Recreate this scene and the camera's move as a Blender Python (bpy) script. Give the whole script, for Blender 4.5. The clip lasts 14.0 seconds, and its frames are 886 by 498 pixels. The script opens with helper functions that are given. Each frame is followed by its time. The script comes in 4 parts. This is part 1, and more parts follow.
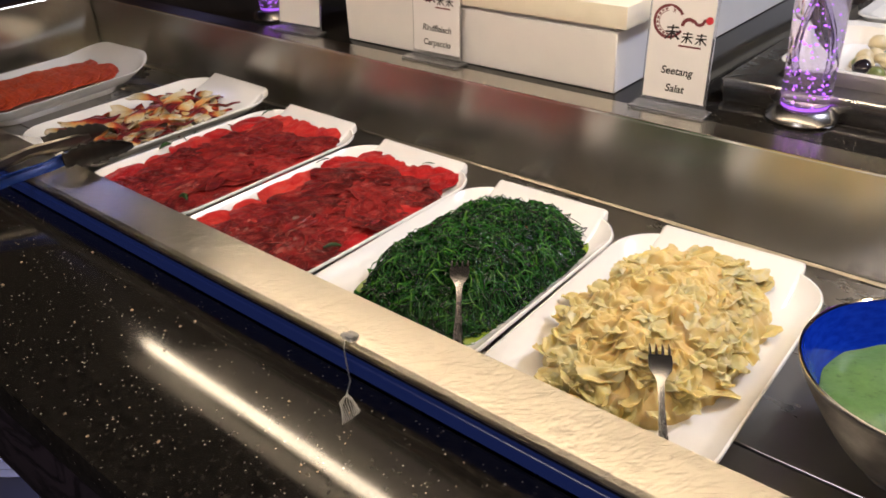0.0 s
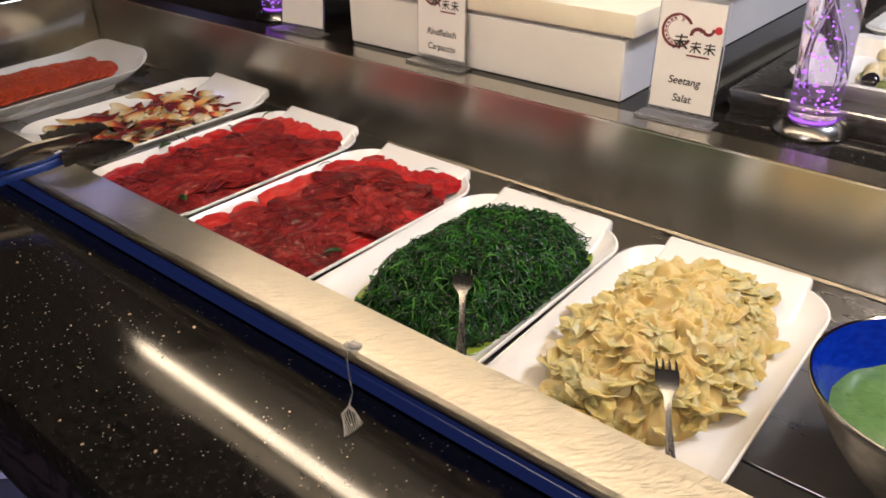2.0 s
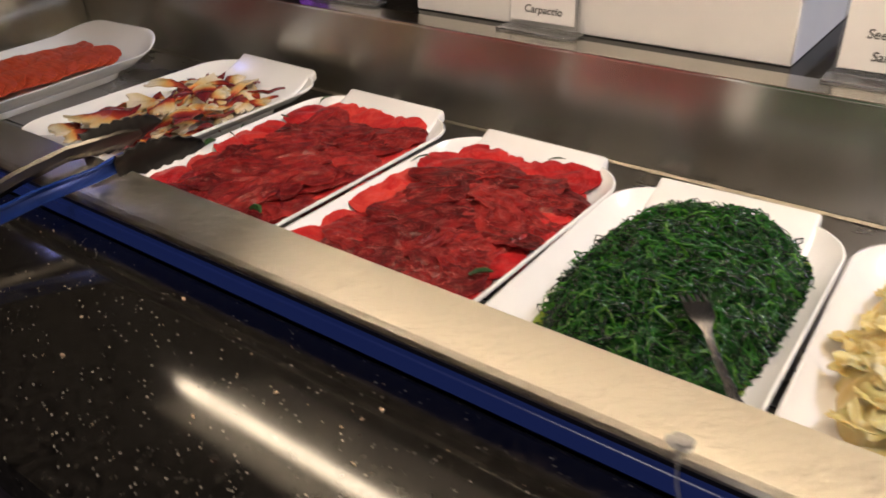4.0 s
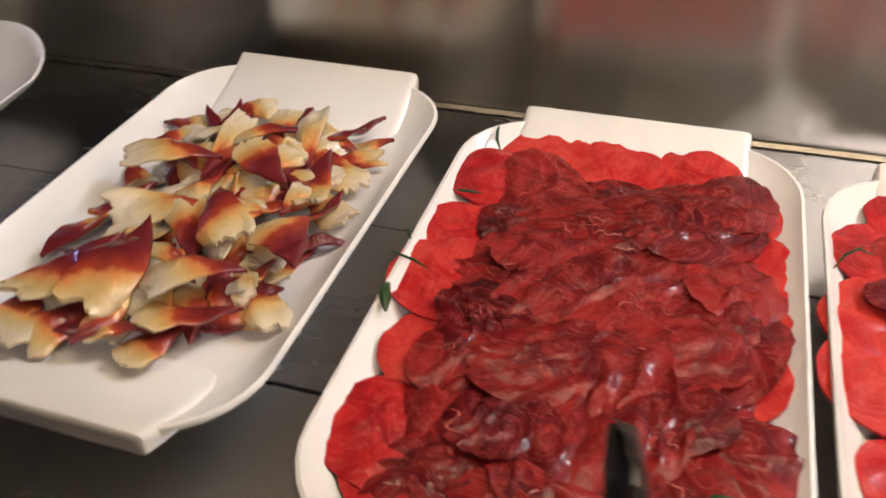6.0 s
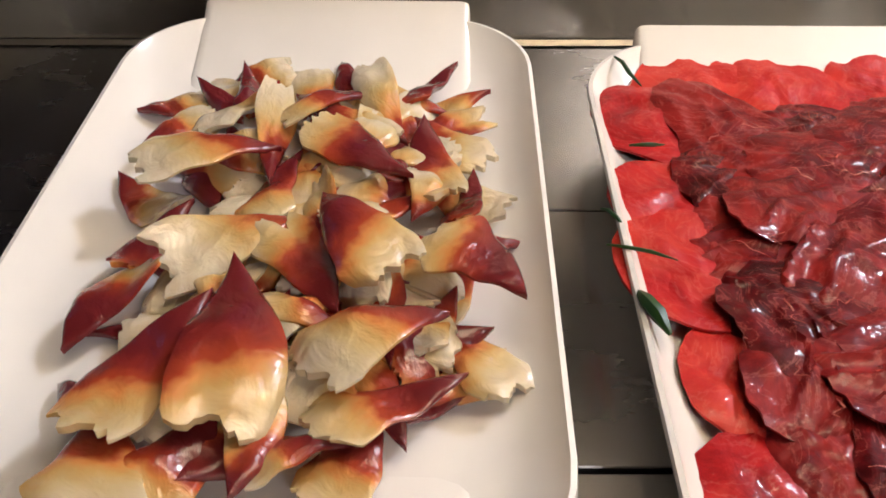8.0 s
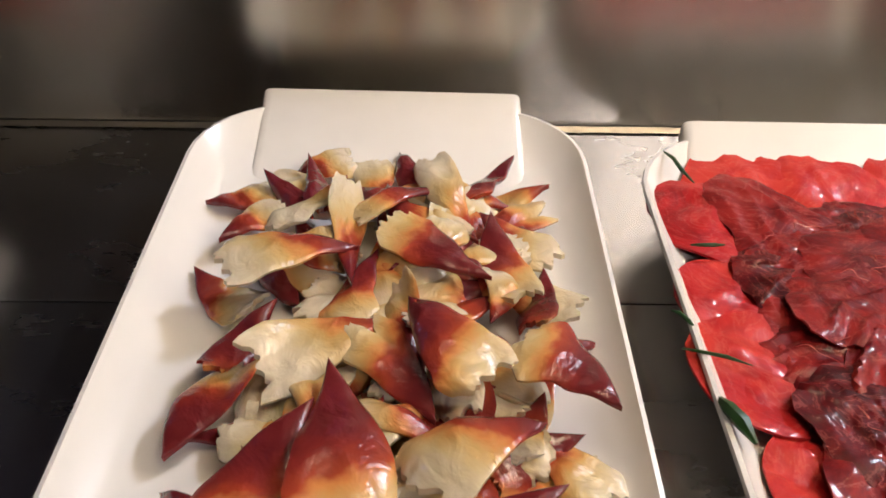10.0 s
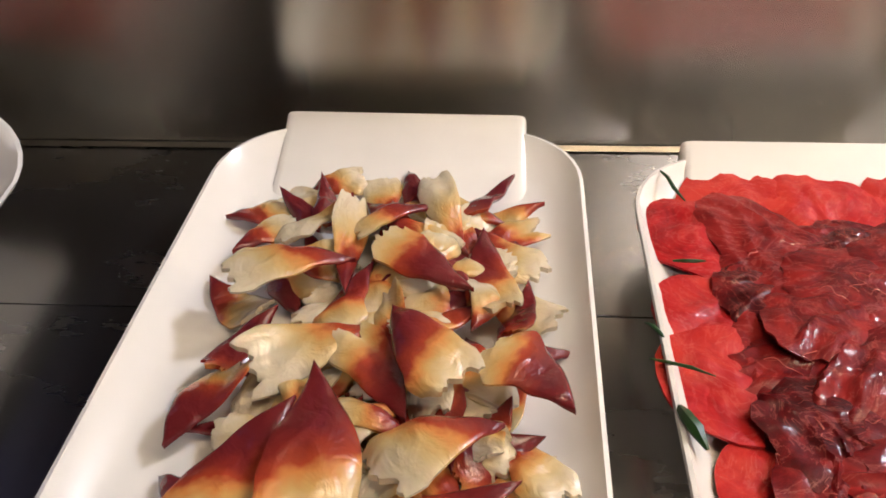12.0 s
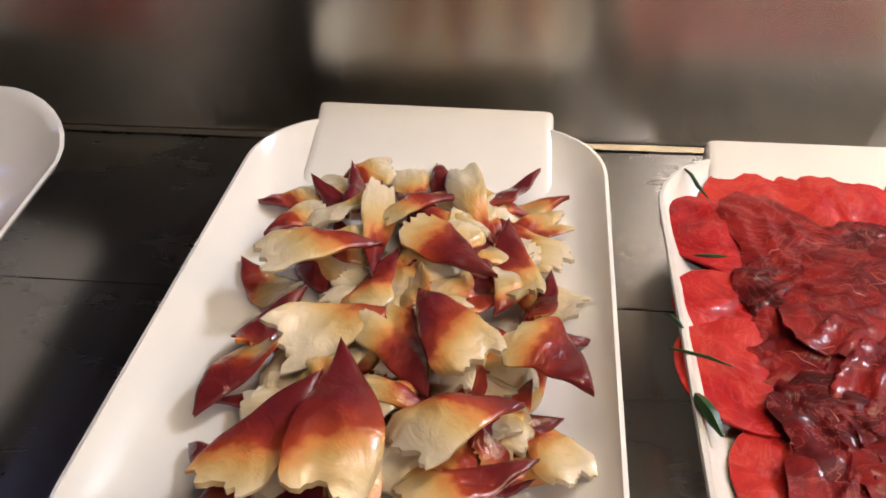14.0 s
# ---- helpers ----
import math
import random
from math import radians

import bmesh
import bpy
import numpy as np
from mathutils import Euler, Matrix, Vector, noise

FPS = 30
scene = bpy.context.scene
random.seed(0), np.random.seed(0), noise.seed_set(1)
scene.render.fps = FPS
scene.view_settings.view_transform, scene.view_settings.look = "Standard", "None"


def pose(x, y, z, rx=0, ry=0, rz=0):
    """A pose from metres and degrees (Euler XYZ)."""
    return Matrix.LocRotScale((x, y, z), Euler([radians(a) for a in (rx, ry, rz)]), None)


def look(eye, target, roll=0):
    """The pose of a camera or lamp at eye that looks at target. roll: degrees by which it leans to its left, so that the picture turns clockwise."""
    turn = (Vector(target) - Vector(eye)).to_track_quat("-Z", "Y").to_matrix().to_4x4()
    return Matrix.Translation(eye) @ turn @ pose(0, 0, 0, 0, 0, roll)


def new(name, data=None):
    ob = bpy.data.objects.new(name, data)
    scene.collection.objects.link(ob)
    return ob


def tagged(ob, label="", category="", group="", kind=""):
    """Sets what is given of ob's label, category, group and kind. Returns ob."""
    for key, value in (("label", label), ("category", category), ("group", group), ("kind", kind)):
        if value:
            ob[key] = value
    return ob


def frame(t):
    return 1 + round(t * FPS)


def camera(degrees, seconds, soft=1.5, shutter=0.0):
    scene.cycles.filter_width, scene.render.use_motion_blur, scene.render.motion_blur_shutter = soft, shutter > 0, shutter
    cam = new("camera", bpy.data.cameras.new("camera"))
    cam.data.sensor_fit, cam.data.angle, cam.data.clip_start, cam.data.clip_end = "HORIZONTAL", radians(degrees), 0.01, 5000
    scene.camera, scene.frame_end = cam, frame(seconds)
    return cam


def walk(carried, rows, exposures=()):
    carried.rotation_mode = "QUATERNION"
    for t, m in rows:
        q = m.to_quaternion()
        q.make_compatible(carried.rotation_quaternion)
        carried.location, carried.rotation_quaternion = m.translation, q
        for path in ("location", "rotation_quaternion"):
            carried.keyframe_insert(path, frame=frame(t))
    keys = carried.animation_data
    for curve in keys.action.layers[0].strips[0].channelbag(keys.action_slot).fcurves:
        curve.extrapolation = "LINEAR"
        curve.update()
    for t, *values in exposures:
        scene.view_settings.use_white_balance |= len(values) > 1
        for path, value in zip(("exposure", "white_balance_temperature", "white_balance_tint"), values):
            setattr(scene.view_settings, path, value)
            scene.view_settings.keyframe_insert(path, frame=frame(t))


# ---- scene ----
cam = camera(56.5, 14.0, 1.7, 0.4)
PATH = [
    (0, (1.014, -0.784, 1.393), (-0.146, 0.508, 0.4), -2.9),
    (0.5, (1.01, -0.781, 1.394), (-0.151, 0.512, 0.404), -2.3),
    (1, (1.006, -0.78, 1.395), (-0.156, 0.513, 0.406), -2.1),
    (1.5, (1.002, -0.779, 1.391), (-0.141, 0.529, 0.401), -1.5),
    (2, (0.999, -0.78, 1.392), (-0.153, 0.523, 0.404), -1.6),
    (2.2, (0.994, -0.777, 1.392), (-0.159, 0.525, 0.404), -1.6),
    (4.3, (0.64, -0.733, 1.309), (-0.37, 0.647, 0.272), -2.4),
    (4.5, (0.579, -0.715, 1.333), (-0.354, 0.651, 0.209), -2.0),
    (5, (0.382, -0.621, 1.282), (-0.487, 0.784, 0.155), -1.3),
    (5.5, (0.222, -0.544, 1.257), (-0.498, 0.858, 0.026), -2.8),
    (6, (0.1, -0.513, 1.239), (-0.397, 0.97, -0.008), -2.3),
    (6.5, (-0.013, -0.479, 1.218), (-0.142, 1.073, -0.038), -1.0),
    (7, (-0.079, -0.461, 1.196), (-0.127, 1.085, -0.073), -0.4),
    (7.5, (-0.113, -0.441, 1.176), (-0.153, 1.058, -0.148), -0.1),
    (7.7, (-0.111, -0.429, 1.167), (-0.127, 1.048, -0.182), -0.2),
    (9.8, (-0.161, -0.401, 1.188), (-0.089, 1.12, -0.109), 1.8),
    (10, (-0.158, -0.409, 1.194), (-0.095, 1.13, -0.081), 1.9),
    (10.5, (-0.151, -0.426, 1.199), (-0.137, 1.119, -0.071), 1.7),
    (11, (-0.122, -0.426, 1.207), (-0.211, 1.129, -0.047), -0.8),
    (11.5, (-0.112, -0.423, 1.207), (-0.186, 1.14, -0.039), -1.8),
    (12, (-0.117, -0.43, 1.211), (-0.235, 1.128, -0.037), -1.7),
    (12.5, (-0.117, -0.433, 1.211), (-0.261, 1.131, -0.027), -1.8),
    (13, (-0.114, -0.436, 1.209), (-0.269, 1.126, -0.03), -1.8),
    (13.5, (-0.116, -0.438, 1.21), (-0.278, 1.124, -0.028), -1.4),
    (14, (-0.118, -0.444, 1.21), (-0.289, 1.119, -0.026), -1.1),
]
walk(cam, [(t, look(eye, target, roll)) for t, eye, target, roll in PATH],
     [(0, -0.34), (2.2, -0.34), (4.5, -0.27), (5.5, -0.15), (6.5, -0.06), (7.5, 0.06), (14.0, 0.06)])


# ---- world and lights ----
world = bpy.data.worlds.new("room_air")
scene.world = world
world.use_nodes = True
world.node_tree.nodes["Background"].inputs[0].default_value = (0.26, 0.25, 0.36, 1)
world.node_tree.nodes["Background"].inputs[1].default_value = 0.09

FLOOR, RIM, RAIL_Z, GRANITE_Z, BACK_Z = 0.905, 0.943, 1.042, 1.012, 1.028
RISER_Y, RAIL_IN, RAIL_OUT, EDGE_Y = 0.067, -0.424, -0.474, -0.642


def area(name, eye, target, sx, sy, watts, colour):
    data = bpy.data.lights.new(name, "AREA")
    data.shape, data.size, data.size_y, data.energy, data.color = "RECTANGLE", sx, sy, watts, colour
    ob = new(name, data)
    ob.matrix_world = look(eye, target)
    return ob


# added overhead fill lamps, and the blue LED glow at the end of the bar
area("fill_light_front", (0.9, -2.4, 2.75), (0.9, -2.2, 0), 0.7, 0.3, 30, (0.97, 0.88, 0.89))
area("fill_light_back", (1.6, 0.9, 2.75), (1.1, 0.5, 0), 0.3, 0.3, 48, (0.80, 0.84, 1.0))
led = bpy.data.lights.new("led_glow", "POINT")
led.energy, led.color, led.shadow_soft_size = 1.2, (0.40, 0.42, 1.0), 0.03
new("led_glow", led).location = (-1.25, 0.30, 1.65)
under = bpy.data.lights.new("shelf_led", "POINT")
under.energy, under.color, under.shadow_soft_size = 2.4, (0.30, 0.36, 1.0), 0.02
new("shelf_led", under).location = (0.30, -0.56, 0.80)


# ---- materials ----
def links(mat):
    return mat.node_tree.nodes, mat.node_tree.links


def material(name, colour, rough=0.5, metal=0.0, **more):
    mat = bpy.data.materials.new(name)
    mat.use_nodes = True
    b = mat.node_tree.nodes["Principled BSDF"]
    b.inputs["Base Color"].default_value = (*colour, 1)
    b.inputs["Roughness"].default_value = rough
    b.inputs["Metallic"].default_value = metal
    for key, value in more.items():
        b.inputs[key.replace("_", " ")].default_value = value
    return mat


def coords(mat, scale=(1, 1, 1), kind="Object"):
    n, l = links(mat)
    tc, mp = n.new("ShaderNodeTexCoord"), n.new("ShaderNodeMapping")
    mp.inputs["Scale"].default_value = scale
    l.new(tc.outputs[kind], mp.inputs["Vector"])
    return mp.outputs["Vector"]


def noise_tex(mat, vec, scale, detail=4, rough=0.6, distortion=0.0):
    n, l = links(mat)
    t = n.new("ShaderNodeTexNoise")
    t.inputs["Scale"].default_value, t.inputs["Detail"].default_value = scale, detail
    t.inputs["Roughness"].default_value, t.inputs["Distortion"].default_value = rough, distortion
    l.new(vec, t.inputs["Vector"])
    return t.outputs["Fac"]


def ramp(mat, fac, stops, target="Base Color", ease="LINEAR"):
    n, l = links(mat)
    r = n.new("ShaderNodeValToRGB")
    r.color_ramp.interpolation = ease
    e = r.color_ramp.elements
    while len(e) < len(stops):
        e.new(0.5)
    for i, (p, c) in enumerate(stops):
        e[i].position = p
        e[i].color = (*c, 1) if len(c) == 3 else c
    l.new(fac, r.inputs["Fac"])
    if target:
        l.new(r.outputs["Color"], n["Principled BSDF"].inputs[target])
    return r.outputs["Color"]


def bump(mat, fac, strength, distance=0.002):
    n, l = links(mat)
    b = n.new("ShaderNodeBump")
    b.inputs["Strength"].default_value, b.inputs["Distance"].default_value = strength, distance
    l.new(fac, b.inputs["Height"])
    old = n["Principled BSDF"].inputs["Normal"]
    if old.is_linked:
        l.new(old.links[0].from_socket, b.inputs["Normal"])
    l.new(b.outputs["Normal"], old)


def brushed(name, colour, rough, stretch, streak=0.25, bumps=0.05, grain=0.0):
    """Brushed stainless steel: streaks along one axis, smears and scratches."""
    mat = material(name, colour, rough, 1.0)
    v = coords(mat, stretch)
    fac = noise_tex(mat, v, 60, 6, 0.7)
    smear = noise_tex(mat, coords(mat), 5, 2, 0.5, 0.3)
    n, l = links(mat)
    mix = n.new("ShaderNodeMath")
    mix.operation = "MULTIPLY_ADD"
    l.new(fac, mix.inputs[0])
    mix.inputs[1].default_value = 0.6
    l.new(smear, mix.inputs[2])
    ramp(mat, mix.outputs[0], [(0.35, tuple(c * (1 - streak) for c in colour)), (0.95, colour)])
    ramp(mat, mix.outputs[0], [(0.3, (rough * 1.15,) * 3), (1.0, (rough * 0.9,) * 3)], "Roughness")
    if bumps:
        bump(mat, fac, bumps, 0.001)
    if grain:
        # brush lines run along the bar, so reflections smear across them
        tan = n.new("ShaderNodeTangent")
        tan.direction_type, tan.axis = "RADIAL", "X"
        l.new(tan.outputs[0], n["Principled BSDF"].inputs["Tangent"])
        n["Principled BSDF"].inputs["Anisotropic"].default_value = grain
    return mat


STEEL_WALL = brushed("brushed_steel_wall", (0.57, 0.54, 0.48), 0.25, (18, 18, 0.25), 0.08, 0.0, 0.9)
STEEL_RAIL = brushed("brushed_steel_rail", (0.72, 0.67, 0.57), 0.32, (0.10, 14, 14), 0.05, 0.0, 0.85)
# fine scratches across the rail from dishes and tongs
_rn, _rl = links(STEEL_RAIL)
_scr = None
for _turn in (1.0, 1.25, 0.7):
    _m = _rn.new("ShaderNodeMapping")
    _m.vector_type = "TEXTURE"
    _m.inputs["Rotation"].default_value = (0, 0, _turn)
    _m.inputs["Scale"].default_value = (1 / 24, 1 / 700, 1)
    _rl.new(_rn.new("ShaderNodeTexCoord").outputs["Object"], _m.inputs["Vector"])
    _line = ramp(STEEL_RAIL, noise_tex(STEEL_RAIL, _m.outputs["Vector"], 2.0, 2, 0.5), [(0.63, (0, 0, 0)), (0.69, (1, 1, 1))], None)
    if _scr is None:
        _scr = _line
    else:
        _mx = _rn.new("ShaderNodeMath")
        _mx.operation = "MAXIMUM"
        _rl.new(_scr, _mx.inputs[0])
        _rl.new(_line, _mx.inputs[1])
        _scr = _mx.outputs[0]
ramp(STEEL_RAIL, _scr, [(0.0, (0.29,) * 3), (1.0, (0.42,) * 3)], "Roughness")
bump(STEEL_RAIL, _scr, 0.6, 0.002)
STEEL_PAN = brushed("brushed_steel_pan", (0.47, 0.46, 0.45), 0.28, (0.08, 0.2, 0.2), 0.05, 0.0)
STEEL_FORK = brushed("worn_fork_steel", (0.27, 0.26, 0.25), 0.27, (1, 8, 8), 0.25, 0.0)
SEAM_STEEL = material("bent_seam_steel", (0.52, 0.49, 0.43), 0.38, 1.0)
CHROME = material("polished_edge", (0.8, 0.78, 0.74), 0.12, 1.0)

PORCELAIN = material("white_melamine", (0.86, 0.83, 0.78), 0.22, Coat_Weight=0.3, Coat_Roughness=0.08)
ramp(PORCELAIN, noise_tex(PORCELAIN, coords(PORCELAIN), 9, 4), [(0.3, (0.79, 0.765, 0.715)), (0.7, (0.85, 0.83, 0.79))])
bump(PORCELAIN, noise_tex(PORCELAIN, coords(PORCELAIN), 40, 2), 0.03, 0.001)

GRANITE = material("black_granite", (0.012, 0.011, 0.011), 0.09)
_v = coords(GRANITE)
_n, _l = links(GRANITE)
_vor = _n.new("ShaderNodeTexVoronoi")
_vor.inputs["Scale"].default_value = 210
_l.new(_v, _vor.inputs["Vector"])
_fleck = ramp(GRANITE, _vor.outputs["Distance"], [(0.09, (1, 1, 1)), (0.17, (0, 0, 0))], None)
_mask = ramp(GRANITE, noise_tex(GRANITE, _v, 120, 2), [(0.47, (0, 0, 0)), (0.57, (1, 1, 1))], None)
_mul = _n.new("ShaderNodeMath")
_mul.operation = "MULTIPLY"
_l.new(_fleck, _mul.inputs[0])
_l.new(_mask, _mul.inputs[1])
_mixc = _n.new("ShaderNodeMix")
_mixc.data_type = "RGBA"
_l.new(_mul.outputs[0], _mixc.inputs["Factor"])
_base = ramp(GRANITE, noise_tex(GRANITE, _v, 160, 5), [(0.35, (0.006, 0.0055, 0.005)), (0.7, (0.028, 0.025, 0.022))], None)
_l.new(_base, _mixc.inputs["A"])
_mixc.inputs["B"].default_value = (0.44, 0.40, 0.35, 1)
_l.new(_mixc.outputs["Result"], _n["Principled BSDF"].inputs["Base Color"])
ramp(GRANITE, noise_tex(GRANITE, _v, 6, 5), [(0.35, (0.07,) * 3), (0.75, (0.16,) * 3)], "Roughness")
GRANITE.node_tree.nodes["Principled BSDF"].inputs["Specular IOR Level"].default_value = 0.62

FRONT_STONE = material("dark_veined_stone", (0.03, 0.025, 0.035), 0.35)
_fv = coords(FRONT_STONE, (2, 2, 5))
ramp(FRONT_STONE, noise_tex(FRONT_STONE, _fv, 3.5, 6, 0.6, 2.5), [(0.40, (0.035, 0.028, 0.038)), (0.47, (0.008, 0.007, 0.01)), (0.52, (0.04, 0.03, 0.042)), (0.8, (0.06, 0.045, 0.055))])
BLUE_STRIP = material("blue_led_strip", (0.01, 0.02, 0.12), 0.25)
BLUE_STRIP.node_tree.nodes["Principled BSDF"].inputs["Emission Color"].default_value = (0.09, 0.15, 0.62, 1)
BLUE_STRIP.node_tree.nodes["Principled BSDF"].inputs["Emission Strength"].default_value = 0.07
TUBE_GLOW = material("lamp_tube_glow", (1, 0.9, 0.75), 0.4)
TUBE_GLOW.node_tree.nodes["Principled BSDF"].inputs["Emission Color"].default_value = (1.0, 0.80, 0.58, 1)
TUBE_GLOW.node_tree.nodes["Principled BSDF"].inputs["Emission Strength"].default_value = 27
LAMP_WHITE = material("lamp_canopy_white", (0.74, 0.71, 0.66), 0.55)

BOX_WHITE = material("white_laminate", (0.80, 0.79, 0.79), 0.35)
ramp(BOX_WHITE, noise_tex(BOX_WHITE, coords(BOX_WHITE), 6, 4), [(0.3, (0.74, 0.73, 0.74)), (0.7, (0.83, 0.82, 0.81))])
# white lid; the warm light on its top is put into this cream colour
LID_WARM_LIT = material("warm_lit_lid_white", (0.86, 0.80, 0.66), 0.4)
ramp(LID_WARM_LIT, noise_tex(LID_WARM_LIT, coords(LID_WARM_LIT), 12, 4), [(0.3, (0.80, 0.74, 0.60)), (0.7, (0.88, 0.83, 0.70))])
GREY_BASE = material("grey_plinth", (0.10, 0.10, 0.12), 0.45)
PAPER = material("white_card", (0.82, 0.81, 0.82), 0.6)
INK = material("black_ink", (0.02, 0.018, 0.02), 0.6)
INK_RED = material("dark_red_ink", (0.17, 0.035, 0.045), 0.6)
INK_BRIGHT = material("red_ink", (0.55, 0.03, 0.05), 0.6)
ACRYLIC = material("clear_acrylic", (0.93, 0.94, 0.97), 0.06, Transmission_Weight=0.92, IOR=1.3)
GLASS = material("bubble_glass", (0.88, 0.80, 0.98), 0.03, Transmission_Weight=0.95, IOR=1.33)
BUBBLE = material("lit_bubble", (0.7, 0.3, 1.0), 0.2)
BUBBLE.node_tree.nodes["Principled BSDF"].inputs["Emission Color"].default_value = (0.45, 0.12, 1.0, 1)
BUBBLE.node_tree.nodes["Principled BSDF"].inputs["Emission Strength"].default_value = 2.2
LED_DISC = material("violet_led", (0.5, 0.2, 1.0), 0.3)
LED_DISC.node_tree.nodes["Principled BSDF"].inputs["Emission Color"].default_value = (0.40, 0.10, 1.0, 1)
LED_DISC.node_tree.nodes["Principled BSDF"].inputs["Emission Strength"].default_value = 1.0

NYLON = material("black_nylon", (0.008, 0.007, 0.007), 0.45)
bump(NYLON, noise_tex(NYLON, coords(NYLON), 300, 3), 0.1, 0.0005)
TONG_STEEL = material("tong_steel", (0.13, 0.12, 0.11), 0.32, 1.0)
TONG_BLUE = material("blue_coated_steel", (0.022, 0.07, 0.40), 0.25, 0.35)
BOWL_BLUE = material("cobalt_glaze", (0.004, 0.03, 0.42), 0.08)
ramp(BOWL_BLUE, noise_tex(BOWL_BLUE, coords(BOWL_BLUE, (1, 1, 3)), 90, 3), [(0.35, (0.003, 0.020, 0.30)), (0.7, (0.005, 0.034, 0.42))])
BOWL_GREY = material("ribbed_grey_glaze", (0.16, 0.145, 0.13), 0.35)
ramp(BOWL_GREY, noise_tex(BOWL_GREY, coords(BOWL_GREY), 50, 4), [(0.3, (0.10, 0.09, 0.085)), (0.75, (0.26, 0.235, 0.205))])
DIP = material("green_herb_dip", (0.13, 0.25, 0.075), 0.42, Subsurface_Weight=0.15, Subsurface_Radius=(0.004, 0.006, 0.002))
ramp(DIP, noise_tex(DIP, coords(DIP), 140, 6, 0.7), [(0.30, (0.03, 0.07, 0.015)), (0.40, (0.085, 0.17, 0.045)), (0.75, (0.12, 0.23, 0.065))])
bump(DIP, noise_tex(DIP, coords(DIP), 60, 5), 0.5, 0.003)


def clam_material(name, shift):
    """Cooked surf clam: cream at the broad end, orange, then maroon towards the tip."""
    mat = material(name, (0.7, 0.5, 0.3), 0.26, Subsurface_Weight=0.25, Subsurface_Scale=1.0, Subsurface_Radius=(0.003, 0.002, 0.001), Coat_Weight=0.3, Coat_Roughness=0.07)
    n, l = links(mat)
    tc, sep = n.new("ShaderNodeTexCoord"), n.new("ShaderNodeSeparateXYZ")
    l.new(tc.outputs["Generated"], sep.inputs[0])

    def chain(a, factor, b):
        m = n.new("ShaderNodeMath")
        m.operation = "MULTIPLY_ADD"
        l.new(a, m.inputs[0])
        m.inputs[1].default_value = factor
        if isinstance(b, float):
            m.inputs[2].default_value = b
        else:
            l.new(b, m.inputs[2])
        return m.outputs[0]

    along = chain(sep.outputs["Y"], 0.30, chain(sep.outputs["X"], 1.0, shift))
    blotch = chain(noise_tex(mat, coords(mat), 55, 3, 0.6), 0.36, along)
    mixed = chain(n.new("ShaderNodeObjectInfo").outputs["Random"], 0.10, blotch)
    ramp(mat, mixed, [(0.24, (0.66, 0.57, 0.41)), (0.44, (0.58, 0.45, 0.24)), (0.58, (0.56, 0.35, 0.12)), (0.68, (0.60, 0.24, 0.07)), (0.76, (0.36, 0.052, 0.02)), (0.88, (0.23, 0.024, 0.018)), (1.0, (0.15, 0.015, 0.017))])
    bump(mat, noise_tex(mat, coords(mat), 75, 3, 0.5, 0.8), 0.5, 0.004)
    bump(mat, noise_tex(mat, coords(mat, (1.5, 1.0, 1)), 260, 3), 0.25, 0.0008)
    return mat


CLAM_KINDS = [clam_material("surf_clam_pale", -0.42), clam_material("surf_clam_cream", -0.20), clam_material("surf_clam_half_red", -0.02), clam_material("surf_clam_maroon", 0.34)]


def meat_material(name, dark, mid, light, vein, rough, scale, veins, wet):
    """Wet raw beef: mottled at two scales, with pale marbling."""
    mat = material(name, mid, rough, Specular_IOR_Level=0.10, Subsurface_Weight=0.12, Subsurface_Radius=(0.004, 0.0012, 0.001))
    v = coords(mat)
    n, l = links(mat)
    info = n.new("ShaderNodeObjectInfo")
    add = n.new("ShaderNodeMath")
    add.operation = "MULTIPLY_ADD"
    l.new(info.outputs["Random"], add.inputs[0])
    add.inputs[1].default_value = 0.22
    l.new(noise_tex(mat, v, scale, 8, 0.70, 1.0), add.inputs[2])
    body = ramp(mat, add.outputs[0], [(0.42, dark), (0.56, mid), (0.72, light)], None)
    fibre = noise_tex(mat, v, scale * 1.6, 5, 0.6, 2.2)
    line = ramp(mat, fibre, [(0.475, (0, 0, 0)), (0.50, (veins,) * 3), (0.525, (0, 0, 0))], None)
    mix = n.new("ShaderNodeMix")
    mix.data_type = "RGBA"
    l.new(line, mix.inputs["Factor"])
    l.new(body, mix.inputs["A"])
    mix.inputs["B"].default_value = (*vein, 1)
    l.new(mix.outputs["Result"], n["Principled BSDF"].inputs["Base Color"])
    bump(mat, noise_tex(mat, v, scale * 3, 6, 0.65, 0.8), 0.35, 0.003)
    p = n["Principled BSDF"]
    p.inputs["Coat Weight"].default_value, p.inputs["Coat Roughness"].default_value = wet, 0.07
    film_a, film_b = n.new("ShaderNodeBump"), n.new("ShaderNodeBump")
    for node, k, s, d in ((film_a, 5.0, 0.35, 0.0012), (film_b, 12.0, 0.35, 0.0005)):
        node.inputs["Strength"].default_value, node.inputs["Distance"].default_value = s, d
        l.new(noise_tex(mat, v, scale * k, 2, 0.5, 0.6), node.inputs["Height"])
    l.new(film_a.outputs["Normal"], film_b.inputs["Normal"])
    l.new(film_b.outputs["Normal"], p.inputs["Coat Normal"])
    return mat


